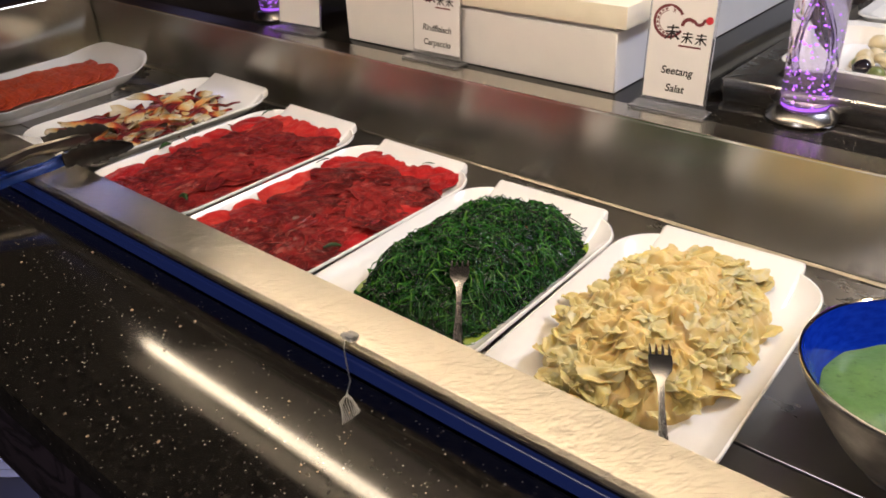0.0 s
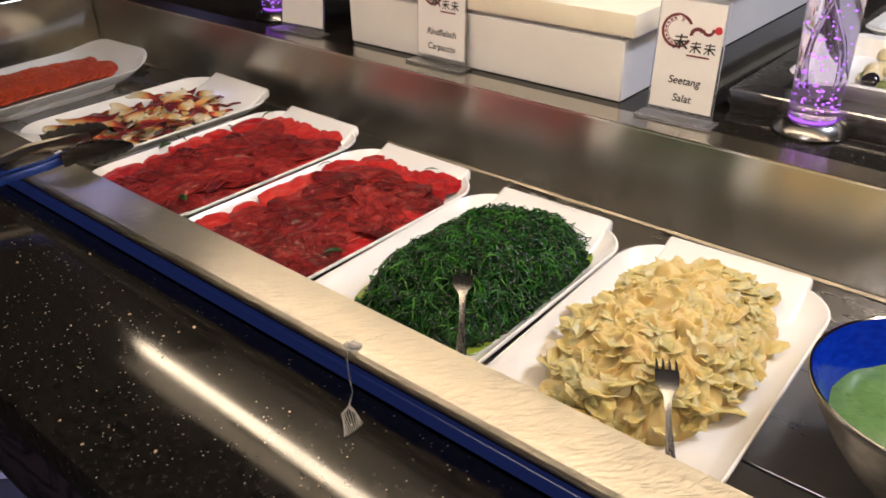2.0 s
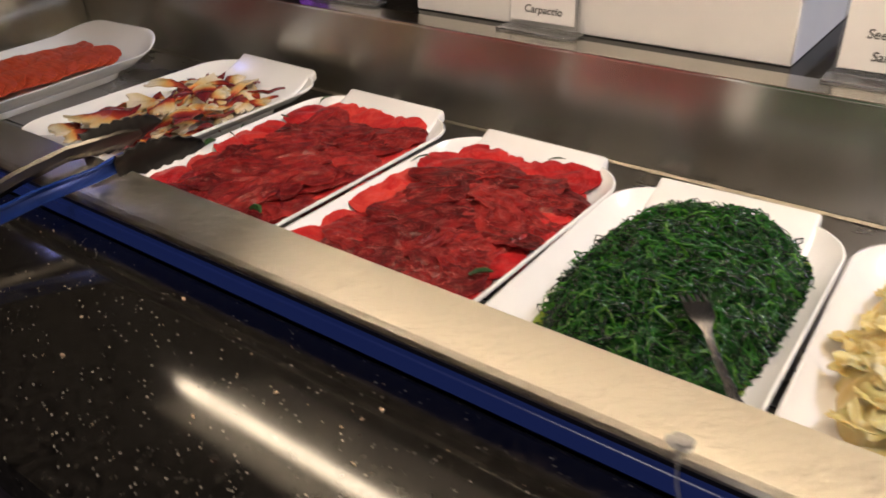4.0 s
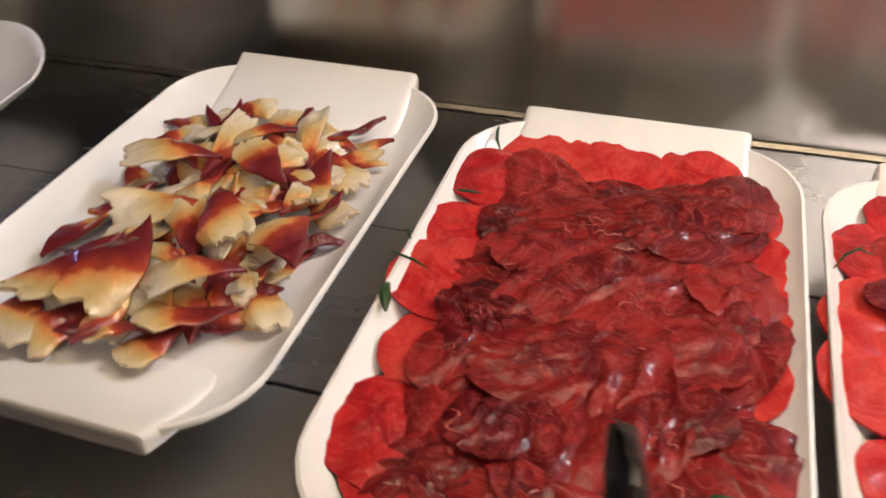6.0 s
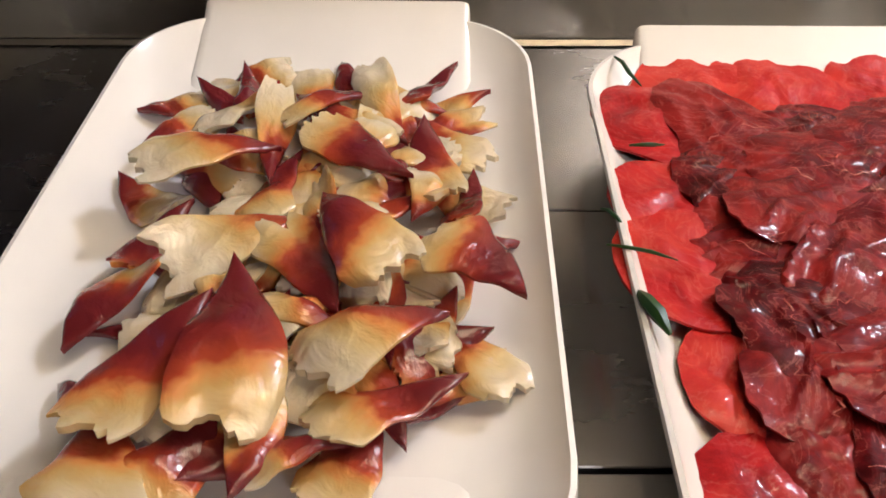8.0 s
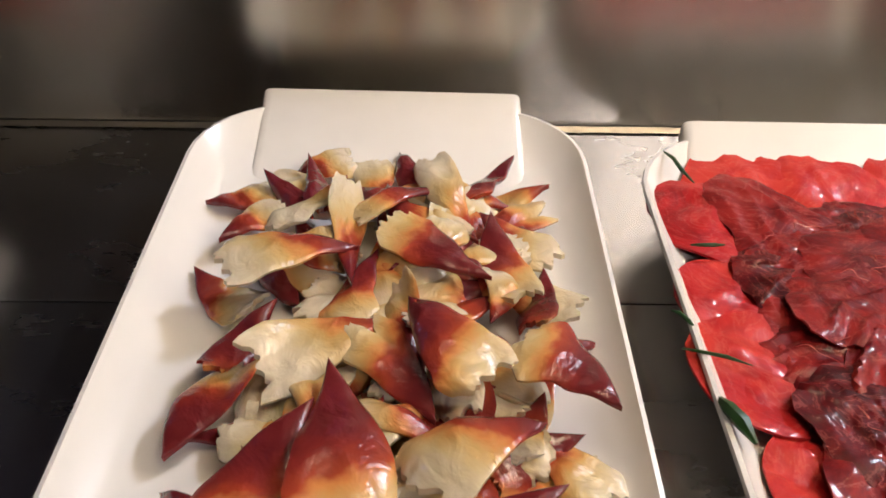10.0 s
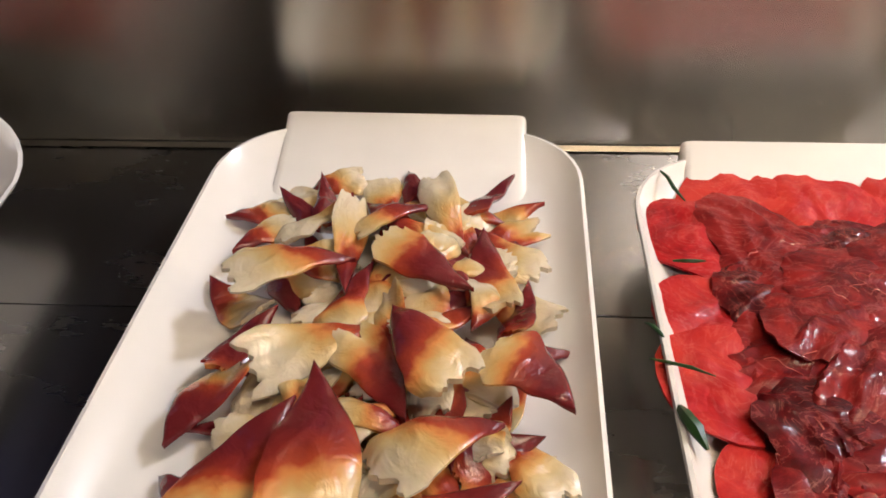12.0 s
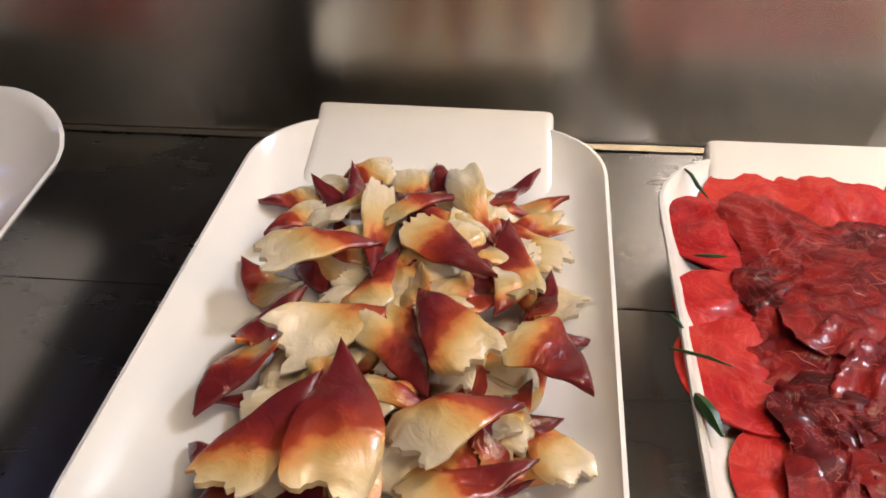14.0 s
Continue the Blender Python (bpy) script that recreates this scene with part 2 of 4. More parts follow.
MEAT_RIM = meat_material("bright_raw_beef", (0.22, 0.006, 0.008), (0.40, 0.013, 0.015), (0.52, 0.042, 0.030), (0.66, 0.20, 0.16), 0.38, 22, 0.2, 0.16)
MEAT_TOP = meat_material("marinated_raw_beef", (0.042, 0.0014, 0.0020), (0.115, 0.0038, 0.0050), (0.26, 0.016, 0.014), (0.40, 0.10, 0.08), 0.45, 24, 0.42, 0.20)
MEAT_FAT = material("marbled_fat", (0.46, 0.11, 0.09), 0.25, Coat_Weight=0.5)
SALMON = material("smoked_salmon", (0.62, 0.10, 0.045), 0.5, Specular_IOR_Level=0.3)
ramp(SALMON, noise_tex(SALMON, coords(SALMON, (1, 5, 1)), 30, 5), [(0.35, (0.34, 0.035, 0.014)), (0.55, (0.52, 0.075, 0.025)), (0.8, (0.60, 0.14, 0.05))])
HERB = material("fresh_herb", (0.018, 0.06, 0.012), 0.4)
CHILI = material("red_chili", (0.45, 0.02, 0.015), 0.3)

SEAWEED = material("wakame_strands", (0.010, 0.060, 0.010), 0.20, Specular_IOR_Level=0.45)
_sn, _sl = links(SEAWEED)
_geo = _sn.new("ShaderNodeNewGeometry")
ramp(SEAWEED, _geo.outputs["Random Per Island"], [(0.0, (0.002, 0.014, 0.003)), (0.5, (0.005, 0.042, 0.005)), (0.85, (0.020, 0.125, 0.010)), (1.0, (0.07, 0.22, 0.016))])
BRINE = material("green_brine", (0.30, 0.42, 0.03), 0.12, Transmission_Weight=0.35)

TOFU = material("tofu_skin", (0.66, 0.50, 0.22), 0.46, Subsurface_Weight=0.8, Subsurface_Scale=1.0, Subsurface_Radius=(0.008, 0.006, 0.0040), Coat_Weight=0.06, Coat_Roughness=0.2)
_tn, _tl = links(TOFU)
_tinfo = _tn.new("ShaderNodeObjectInfo")
_tadd = _tn.new("ShaderNodeMath")
_tadd.operation = "MULTIPLY_ADD"
_tl.new(_tinfo.outputs["Random"], _tadd.inputs[0])
_tadd.inputs[1].default_value = 0.22
_tl.new(noise_tex(TOFU, coords(TOFU), 45, 5), _tadd.inputs[2])
ramp(TOFU, _tadd.outputs[0], [(0.36, (0.54, 0.375, 0.13)), (0.56, (0.61, 0.455, 0.175)), (0.72, (0.65, 0.50, 0.22)), (0.86, (0.60, 0.50, 0.31))])
bump(TOFU, noise_tex(TOFU, coords(TOFU), 120, 5), 0.14, 0.0012)

WALL_BROWN = material("warm_room_wall", (0.30, 0.15, 0.11), 0.6)
ramp(WALL_BROWN, noise_tex(WALL_BROWN, coords(WALL_BROWN, (2, 2, 0.2)), 2.0, 4), [(0.3, (0.15, 0.08, 0.065)), (0.7, (0.42, 0.24, 0.16))])
CEILING_DARK = material("dark_ceiling", (0.06, 0.05, 0.05), 0.7)
FLOOR_TILE = material("dark_floor_tile", (0.05, 0.045, 0.045), 0.35)
ramp(FLOOR_TILE, noise_tex(FLOOR_TILE, coords(FLOOR_TILE), 3, 5), [(0.3, (0.03, 0.028, 0.03)), (0.7, (0.07, 0.06, 0.055))])
OLIVE = material("black_olive", (0.02, 0.014, 0.018), 0.2)
POTATO = material("pale_potato", (0.62, 0.52, 0.32), 0.4)
SPROUT = material("green_vegetable", (0.17, 0.20, 0.06), 0.4)
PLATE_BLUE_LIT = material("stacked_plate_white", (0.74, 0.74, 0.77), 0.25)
CRUMB = material("food_crumb", (0.55, 0.40, 0.27), 0.6)
STRING = material("clear_film", (0.8, 0.8, 0.78), 0.15, Transmission_Weight=0.6, IOR=1.2)


# ---- building helpers ----
def finish(bm, name, mat, smooth=True):
    bmesh.ops.recalc_face_normals(bm, faces=bm.faces[:])
    me = bpy.data.meshes.new(name)
    bm.to_mesh(me)
    bm.free()
    if smooth:
        me.polygons.foreach_set("use_smooth", [True] * len(me.polygons))
        me.set_sharp_from_angle(angle=radians(42))
    me.materials.append(mat)
    return me


def part(name, bm, mat, parent=None, label="", smooth=True, at=None):
    """One bmesh (or finished mesh) as one mesh object, under a thing or part if given."""
    me = finish(bm, name, mat, smooth) if isinstance(bm, bmesh.types.BMesh) else bm
    ob = new(name, me)
    if at is not None:
        ob.matrix_basis = at
    if parent:
        ob.parent = parent
    return tagged(ob, label) if label else ob


def thing(name, at, label, category, group="", kind=""):
    ob = new(name)
    ob.empty_display_size = 0.02
    ob.matrix_basis = at if isinstance(at, Matrix) else Matrix.Translation(at)
    return tagged(ob, label, category, group, kind)


def box(x0, x1, y0, y1, z0, z1, bevel=0.0, segs=2):
    bm = bmesh.new()
    bmesh.ops.create_cube(bm, size=1)
    for v in bm.verts:
        v.co = Vector(((x0 + x1) / 2 + v.co.x * (x1 - x0), (y0 + y1) / 2 + v.co.y * (y1 - y0), (z0 + z1) / 2 + v.co.z * (z1 - z0)))
    if bevel:
        bmesh.ops.bevel(bm, geom=bm.edges[:], offset=bevel, segments=segs, affect="EDGES", profile=0.5)
    return bm


def rings(loops, close_start=True, close_end=True):
    """A skin over closed loops of equal length."""
    bm = bmesh.new()
    rows = [[bm.verts.new(p) for p in loop] for loop in loops]
    k = len(rows[0])
    for a, b in zip(rows, rows[1:]):
        for i in range(k):
            bm.faces.new((a[i], a[(i + 1) % k], b[(i + 1) % k], b[i]))
    if close_start:
        bm.faces.new(rows[0][::-1])
    if close_end:
        bm.faces.new(rows[-1])
    return bm


def lathe(profile, n=48, close_start=True, close_end=True):
    return rings([[(r * math.cos(2 * math.pi * i / n), r * math.sin(2 * math.pi * i / n), z) for i in range(n)] for r, z in profile], close_start, close_end)


def rounded(w, l, r, z, n=9):
    pts = []
    for cx, cy, a0 in ((w / 2 - r, l / 2 - r, 0), (-w / 2 + r, l / 2 - r, 90), (-w / 2 + r, -l / 2 + r, 180), (w / 2 - r, -l / 2 + r, 270)):
        for i in range(n):
            a = radians(a0 + 90 * i / (n - 1))
            pts.append((cx + r * math.cos(a), cy + r * math.sin(a), z))
    return pts


def tube(points, radius, n=8):
    """A round rod along points; radius one number or one a point."""
    pts = [Vector(p) for p in points]
    loops = []
    for i, p in enumerate(pts):
        d = (pts[min(i + 1, len(pts) - 1)] - pts[max(i - 1, 0)]).normalized()
        side = d.cross(Vector((0.13, 0.21, 1))).normalized()
        up = side.cross(d)
        r = radius[i] if isinstance(radius, (list, tuple)) else radius
        loops.append([p + side * (r * math.cos(2 * math.pi * k / n)) + up * (r * math.sin(2 * math.pi * k / n)) for k in range(n)])
    return rings(loops)


def profile_along_x(x0, x1, outline):
    """A prism: outline is a list of (y, z), drawn from x0 to x1."""
    return rings([[(x, y, z) for y, z in outline] for x in (x0, x1)])


def setting(name, bm, mat, label, category, smooth=True):
    return tagged(part(name, bm, mat, None, "", smooth), label, category, "", "structure")


# ---- the room ----
setting("floor", box(-4, 5, -4.5, 4.5, -0.1, 0.0), FLOOR_TILE, "dark tiled restaurant floor", "floor")
setting("ceiling", box(-4, 5, -4.5, 4.5, 2.9, 3.0), CEILING_DARK, "dark ceiling of the buffet room", "ceiling")
setting("wall_south", box(-4, 5, -4.6, -4.5, 0, 2.9), WALL_BROWN, "reddish brown dining room wall", "wall")
setting("wall_north", box(-4, 5, 4.5, 4.6, 0, 2.9), WALL_BROWN, "reddish brown wall beyond the buffet", "wall")
setting("wall_west", box(-4.1, -4, -4.5, 4.5, 0, 2.9), WALL_BROWN, "reddish brown end wall", "wall")
setting("wall_east", box(5, 5.1, -4.5, 4.5, 0, 2.9), WALL_BROWN, "reddish brown end wall", "wall")

# ---- the counter ----
X0, X1 = -2.4, 2.2
counter = thing("buffet_counter", (0, 0, 0), "long black granite buffet counter with a sunken steel well", "counter", "", "structure")
part("granite_top", box(X0, X1, EDGE_Y, RAIL_OUT + 0.004, GRANITE_Z - 0.035, GRANITE_Z, 0.004), GRANITE, counter, "polished black granite with pale flecks")
part("front_apron", box(X0, X1, EDGE_Y + 0.006, EDGE_Y + 0.03, 0.868, GRANITE_Z - 0.0355, 0.002), FRONT_STONE, counter, "dark veined stone apron")
part("soffit", box(X0, X1, EDGE_Y + 0.031, -0.201, 0.868, FLOOR - 0.0125), GREY_BASE, counter)
part("shelf_board", box(X0, X1, EDGE_Y + 0.05, -0.201, 0.53, 0.555, 0.002), GREY_BASE, counter, "dark open shelf under the counter")
part("plinth", box(X0, X1, EDGE_Y + 0.06, 0.9, 0.0, 0.10), GREY_BASE, counter)
part("back_top", box(X0, X1, RISER_Y + 0.0415, 1.4, BACK_Z - 0.035, BACK_Z - 0.001, 0.003), GRANITE, counter, "black granite shelf behind the well")
part("well_body", box(X0, X1, -0.20, 1.35, 0.1, FLOOR - 0.012), GREY_BASE, counter)
# front rail: a folded sheet with a rolled outer edge
z = RAIL_Z
part("front_rail", profile_along_x(X0, X1, [(RAIL_IN, z - 0.002), (RAIL_IN + 0.001, z), (RAIL_OUT + 0.006, z), (RAIL_OUT + 0.002, z - 0.0015), (RAIL_OUT, z - 0.0035), (RAIL_OUT + 0.001, z - 0.0062), (RAIL_OUT + 0.008, z - 0.0068), (RAIL_OUT + 0.008, z - 0.0042), (RAIL_IN + 0.001, z - 0.004)]), STEEL_RAIL, counter, "scratched brushed steel rail", False)
part("rail_front_face", profile_along_x(X0, X1, [(RAIL_OUT + 0.009, z - 0.005), (RAIL_OUT + 0.009, GRANITE_Z + 0.0005), (RAIL_OUT + 0.03, GRANITE_Z + 0.0005), (RAIL_OUT + 0.03, z - 0.005)]), NYLON, counter, "black recess under the rail")
part("led_strip", box(X0, X1, RAIL_OUT + 0.003, RAIL_OUT + 0.0085, GRANITE_Z + 0.001, GRANITE_Z + 0.014, 0.001, 1), BLUE_STRIP, counter, "blue lit strip below the rail")
part("well_front_wall", box(-0.71, X1, RAIL_IN - 0.012, RAIL_IN - 0.008, FLOOR - 0.01, z - 0.0045), STEEL_PAN, counter)
# back riser with its narrow top ledge
part("back_riser", profile_along_x(X0, X1, [(RISER_Y, FLOOR + 0.003), (RISER_Y, BACK_Z - 0.003), (RISER_Y + 0.002, BACK_Z), (RISER_Y + 0.040, BACK_Z), (RISER_Y + 0.040, BACK_Z - 0.004), (RISER_Y + 0.006, BACK_Z - 0.004), (RISER_Y + 0.006, FLOOR + 0.003)]), STEEL_WALL, counter, "brushed steel upstand behind the dishes", False)
part("riser_edge", box(X0, X1, RISER_Y - 0.0012, RISER_Y + 0.001, BACK_Z - 0.0035, BACK_Z + 0.0006, 0.0008, 2), CHROME, counter, "bright folded steel edge")
part("cove_strip", profile_along_x(-0.705, X1, [(RISER_Y - 0.006, FLOOR + 0.0012), (RISER_Y - 0.001, FLOOR + 0.0028), (RISER_Y - 0.001, FLOOR + 0.0010)]), SEAM_STEEL, counter, "bright bent seam of the well")
part("end_wall", box(-0.74, -0.71, RAIL_IN - 0.007, RISER_Y - 0.001, FLOOR - 0.01, BACK_Z + 0.012, 0.003), STEEL_WALL, counter, "steel end wall of the well", False)
for a, b in ((RAIL_IN - 0.007, -0.2525), (-0.2505, -0.1045), (-0.1025, RISER_Y - 0.0005)):
    part("well_pan", box(-0.709, X1, a, b, FLOOR - 0.006, FLOOR + (0.0008 if a == -0.2505 else 0), 0.0006, 1), STEEL_PAN, counter, "steel pan in the well floor", False)

# ---- strip lamp over the dishes ----
lamp = thing("strip_lamp", (0, -0.20, 1.55), "long warm strip lamp hung over the dishes", "lamp")
part("tube", tube([(-0.165, 0, 0), (0.5, 0, 0), (1.2, 0, 0), (2.0, 0, 0)], 0.020, 14), TUBE_GLOW, lamp, "glowing warm white tube")
part("canopy", box(-0.19, 2.05, -0.10, 0.30, 0.050, 0.062, 0.003), LAMP_WHITE, lamp, "broad white canopy over the tube", False)
part("batten", box(-0.175, 2.03, -0.022, 0.022, 0.021, 0.0495, 0.003), LAMP_WHITE, lamp, "white batten that holds the tube", False)
for x in (0.0, 1.8):
    part("hanger", tube([(x, 0, 0.063), (x, 0, 0.7), (x, 0, 1.349)], 0.005), CHROME, lamp)


# ---- dishes ----
def plate_meshes(w, l, tab):
    h = RIM - FLOOR
    loops = [rounded(w - 0.10, l - 0.12, 0.035, 0.0), rounded(w - 0.09, l - 0.11, 0.038, 0.002), rounded(w - 0.085, l - 0.105, 0.04, 0.013),
             rounded(w - 0.035, l - 0.05, 0.048, 0.022), rounded(w - 0.006, l - 0.02, 0.053, h - 0.005), rounded(w, l - 0.014, 0.055, h - 0.002),
             rounded(w - 0.001, l - 0.015, 0.0548, h), rounded(w - 0.005, l - 0.019, 0.053, h + 0.0004), rounded(w - 0.010, l - 0.026, 0.052, h - 0.003),
             rounded(w - 0.030, l - 0.052, 0.046, 0.0265), rounded(w - 0.046, l - 0.075, 0.04, 0.0222), rounded(w - 0.07, l - 0.11, 0.034, 0.0212)]
    body = finish(rings(loops), "dish", PORCELAIN)
    tabs = []
    for s in (1, -1):
        yi, yo = l / 2 - 0.072, l / 2 - 0.002
        loops = []
        for k in range(17):
            u = min(k, 14) / 14
            zt = 0.0205 + (h + 0.007 - 0.0205) * u ** 1.55 - (0, 0.0010, 0.0040)[max(0, k - 14)]
            zb = 0.0205 + (h + 0.007 - 0.0205) * u ** 1.55 - 0.004 - 0.008 * u
            hw = tab / 2 - (0, 0.0012, 0.0035)[max(0, k - 14)] - 0.002 * u
            y = yi + (yo - yi) * u + (0, 0.0014, 0.0020)[max(0, k - 14)]
            side = [(hw, zb), (hw, zt - 0.0045), (hw - 0.0009, zt - 0.0018), (hw - 0.0028, zt - 0.0004), (hw - 0.006, zt)]
            ring = [(x, y, zz) for x, zz in side] + [(-x, y, zz) for x, zz in side[::-1]]
            loops.append([(s * x, s * yy, zz) for x, yy, zz in ring])
        bm = rings(loops)
        tabs.append(finish(bm, "handle", PORCELAIN))
    return body, tabs


DISH = plate_meshes(0.220, 0.366, 0.158)


def serving_dish(x, y, turn, meshes, label):
    d = thing("serving_dish", pose(x, y, FLOOR + 0.0012, 0, 0, turn), label, "dish", "white serving dishes in the well")
    part("dish", meshes[0], None, d)
    for t in meshes[1]:
        part("handle", t, None, d, "raised flat end tab")
    return d


serving_dish(-0.1775, -0.149, -1.3, DISH, "white melamine dish holding surf clam slices")
serving_dish(0.070, -0.180, -0.5, DISH, "white melamine dish filled with raw beef slices")
serving_dish(0.2985, -0.199, -0.5, DISH, "white melamine dish brimming with raw beef carpaccio")
serving_dish(0.522, -0.211, 1.5, DISH, "white melamine dish with green seaweed salad")
serving_dish(0.746, -0.199, 2.5, DISH, "white melamine dish heaped with tofu skin")

DISH_Z = FLOOR + 0.0012 + 0.0215  # inside floor of a dish


# ---- surf clam slices ----
def clam_mesh(seed, length=0.06, width=0.034, thick=0.0042):
    """A beak-shaped slice: broad ragged end, hooked point, curled sides."""
    rnd = random.Random(seed)
    nu, nv = 30, 18
    hook = rnd.choice((-1, 1)) * rnd.uniform(0.08, 0.42)
    arch, roll, twist = rnd.uniform(-0.004, 0.004), rnd.uniform(-0.005, 0.005), rnd.uniform(-0.35, 0.35)
    off = rnd.uniform(0, 50)
    top, bot = [], []
    bm = bmesh.new()
    for i in range(nu + 1):
        u = i / nu
        hw = 0.5 * width * min(1.0, 0.74 + 1.6 * u) * max(0.0, 1 - u ** 1.6) ** 0.95 * (1 + 0.22 * noise.noise((u * 3.5, off, 0)))
        rt, rb = [], []
        for j in range(nv + 1):
            v = 2 * j / nv - 1
            rag = (0.13 * noise.noise((v * 1.6, off, 3)) + 0.055 * noise.noise((v * 5, off, 6)) + 0.02 * noise.noise((v * 14, off, 8))) * length * (1 - u) ** 3
            x = u * length + rag
            y = hook * width * (u ** 2.3 - 0.3 * u) + v * hw
            dome = max(0.0, 1 - v * v) ** 0.55
            zz = arch * math.sin(math.pi * u) + roll * v * abs(v) * (1 - u) + twist * v * hw * (u - 0.4) + 0.0055 * noise.noise((x * 26, y * 26, off)) + 0.0018 * noise.noise((x * 75, y * 75, off))
            t = thick * (0.30 + 0.70 * math.sin(math.pi * min(1, 0.12 + 0.80 * u)))
            rt.append(bm.verts.new((x, y, zz + 0.0006 + t * dome * 0.6)))
            rb.append(bm.verts.new((x, y, zz - 0.0006 - t * dome * 0.25)))
        top.append(rt)
        bot.append(rb)
    for i in range(nu):
        for j in range(nv):
            bm.faces.new((top[i][j], top[i + 1][j], top[i + 1][j + 1], top[i][j + 1]))
            bm.faces.new((bot[i][j], bot[i][j + 1], bot[i + 1][j + 1], bot[i + 1][j]))
        for j in (0, nv):
            bm.faces.new((top[i][j], bot[i][j], bot[i + 1][j], top[i + 1][j]))
    for i in (0, nu):
        for j in range(nv):
            bm.faces.new((top[i][j], top[i][j + 1], bot[i][j + 1], bot[i][j]))
    me = finish(bm, "surf_clam_slice", CLAM_KINDS[0])
    kinds = [me]
    for mat in CLAM_KINDS[1:]:
        kinds.append(me.copy())
        kinds[-1].materials[0] = mat
    return kinds


CLAMS = [clam_mesh(100 + s) for s in range(14)]
CLAM_LABELS = ("pale cream surf clam slice with a ragged edge", "cream surf clam slice with an orange tip", "cooked surf clam slice, cream with a dark red tip", "dark maroon pointed surf clam slice")
clam_count = 0


def clam(tx, ty, bx, by, width, kind, layer):
    """A slice from its tip (tx, ty) to the middle of its broad end (bx, by)."""
    global clam_count
    rnd = random.Random(clam_count * 7 + 3)
    ang = math.atan2(ty - by, tx - bx)
    full = min(max(math.hypot(tx - bx, ty - by) + 0.009, 0.034), 0.078)
    ox, oy = tx - full * math.cos(ang), ty - full * math.sin(ang)
    zz = DISH_Z + 0.0045 + 0.0078 * layer + 0.0014 * rnd.random()
    k = 0 if kind <= 2 else 1 if kind <= 4 else 2 if kind <= 7 else 3
    ob = part("surf_clam_slice", CLAMS[clam_count % len(CLAMS)][k], None)
    ob.matrix_basis = pose(ox, oy, zz, rnd.uniform(-12, 12), rnd.uniform(-3, 6), math.degrees(ang)) @ Matrix.Diagonal((full / 0.06, width / 34, 1, 1))
    tagged(ob, CLAM_LABELS[k], "clam", "surf clam slices on the dish")
    clam_count += 1


rf = random.Random(4)
for i in range(44):
    a = rf.uniform(0, 6.283)
    x, y = -0.168 + 0.062 * rf.uniform(-1, 1), -0.152 + 0.105 * rf.uniform(-1, 1)
    clam(x + 0.022 * math.cos(a), y + 0.022 * math.sin(a), x - 0.022 * math.cos(a), y - 0.022 * math.sin(a), rf.uniform(22, 30), rf.choice((1, 3, 3, 6, 9)), rf.choice((0, 0.2, 0.5)))
for i in range(24):
    a = rf.uniform(0, 6.283)
    x, y = -0.170 + 0.042 * rf.uniform(-1, 1), -0.155 + 0.085 * rf.uniform(-1, 1)
    clam(x + 0.020 * math.cos(a), y + 0.020 * math.sin(a), x - 0.020 * math.cos(a), y - 0.020 * math.sin(a), rf.uniform(20, 27), rf.choice((1, 1, 3, 6)), rf.choice((0.9, 1.2, 1.6)))
for row in ((-0.097, -0.072, -0.109, -0.090, 18, 9), (-0.172, -0.011, -0.161, -0.038, 18, 9), (-0.226, -0.032, -0.204, -0.024, 24, 3), (-0.264, -0.066, -0.243, -0.052, 28, 4), (-0.268, -0.114, -0.240, -0.131, 30, 3), (-0.216, -0.140, -0.224, -0.112, 22, 10), (-0.079, -0.155, -0.090, -0.161, 18, 10), (-0.104, -0.242, -0.115, -0.243, 18, 10), (-0.251, -0.231, -0.240, -0.242, 18, 10), (-0.213, -0.235, -0.199, -0.249, 24, 6), (-0.171, -0.210, -0.173, -0.222, 20, 9),):
    clam(*row, 0)
for row in ((-0.102, -0.024, -0.130, -0.058, 22, 9), (-0.214, -0.028, -0.208, -0.065, 18, 8), (-0.243, -0.044, -0.217, -0.066, 16, 8), (-0.257, -0.094, -0.233, -0.077, 26, 4), (-0.225, -0.115, -0.198, -0.107, 30, 3), (-0.186, -0.119, -0.153, -0.128, 20, 2), (-0.156, -0.130, -0.202, -0.146, 20, 2), (-0.224, -0.140, -0.237, -0.172, 22, 9), (-0.132, -0.148, -0.146, -0.136, 28, 1), (-0.119, -0.155, -0.119, -0.137, 26, 2), (-0.095, -0.118, -0.105, -0.148, 20, 10),):
    clam(*row, 1)
for row in ((-0.254, -0.220, -0.233, -0.188, 34, 6), (-0.205, -0.216, -0.196, -0.187, 28, 1), (-0.097, -0.209, -0.124, -0.227, 26, 9), (-0.105, -0.197, -0.119, -0.217, 22, 4), (-0.182, -0.254, -0.202, -0.281, 30, 5), (-0.190, -0.283, -0.180, -0.265, 24, 5), (-0.128, -0.252, -0.147, -0.278, 30, 5), (-0.144, -0.262, -0.165, -0.272, 20, 7), (-0.153, -0.200, -0.170, -0.212, 24, 2), (-0.142, -0.190, -0.154, -0.190, 18, 1),):
    clam(*row, 1)
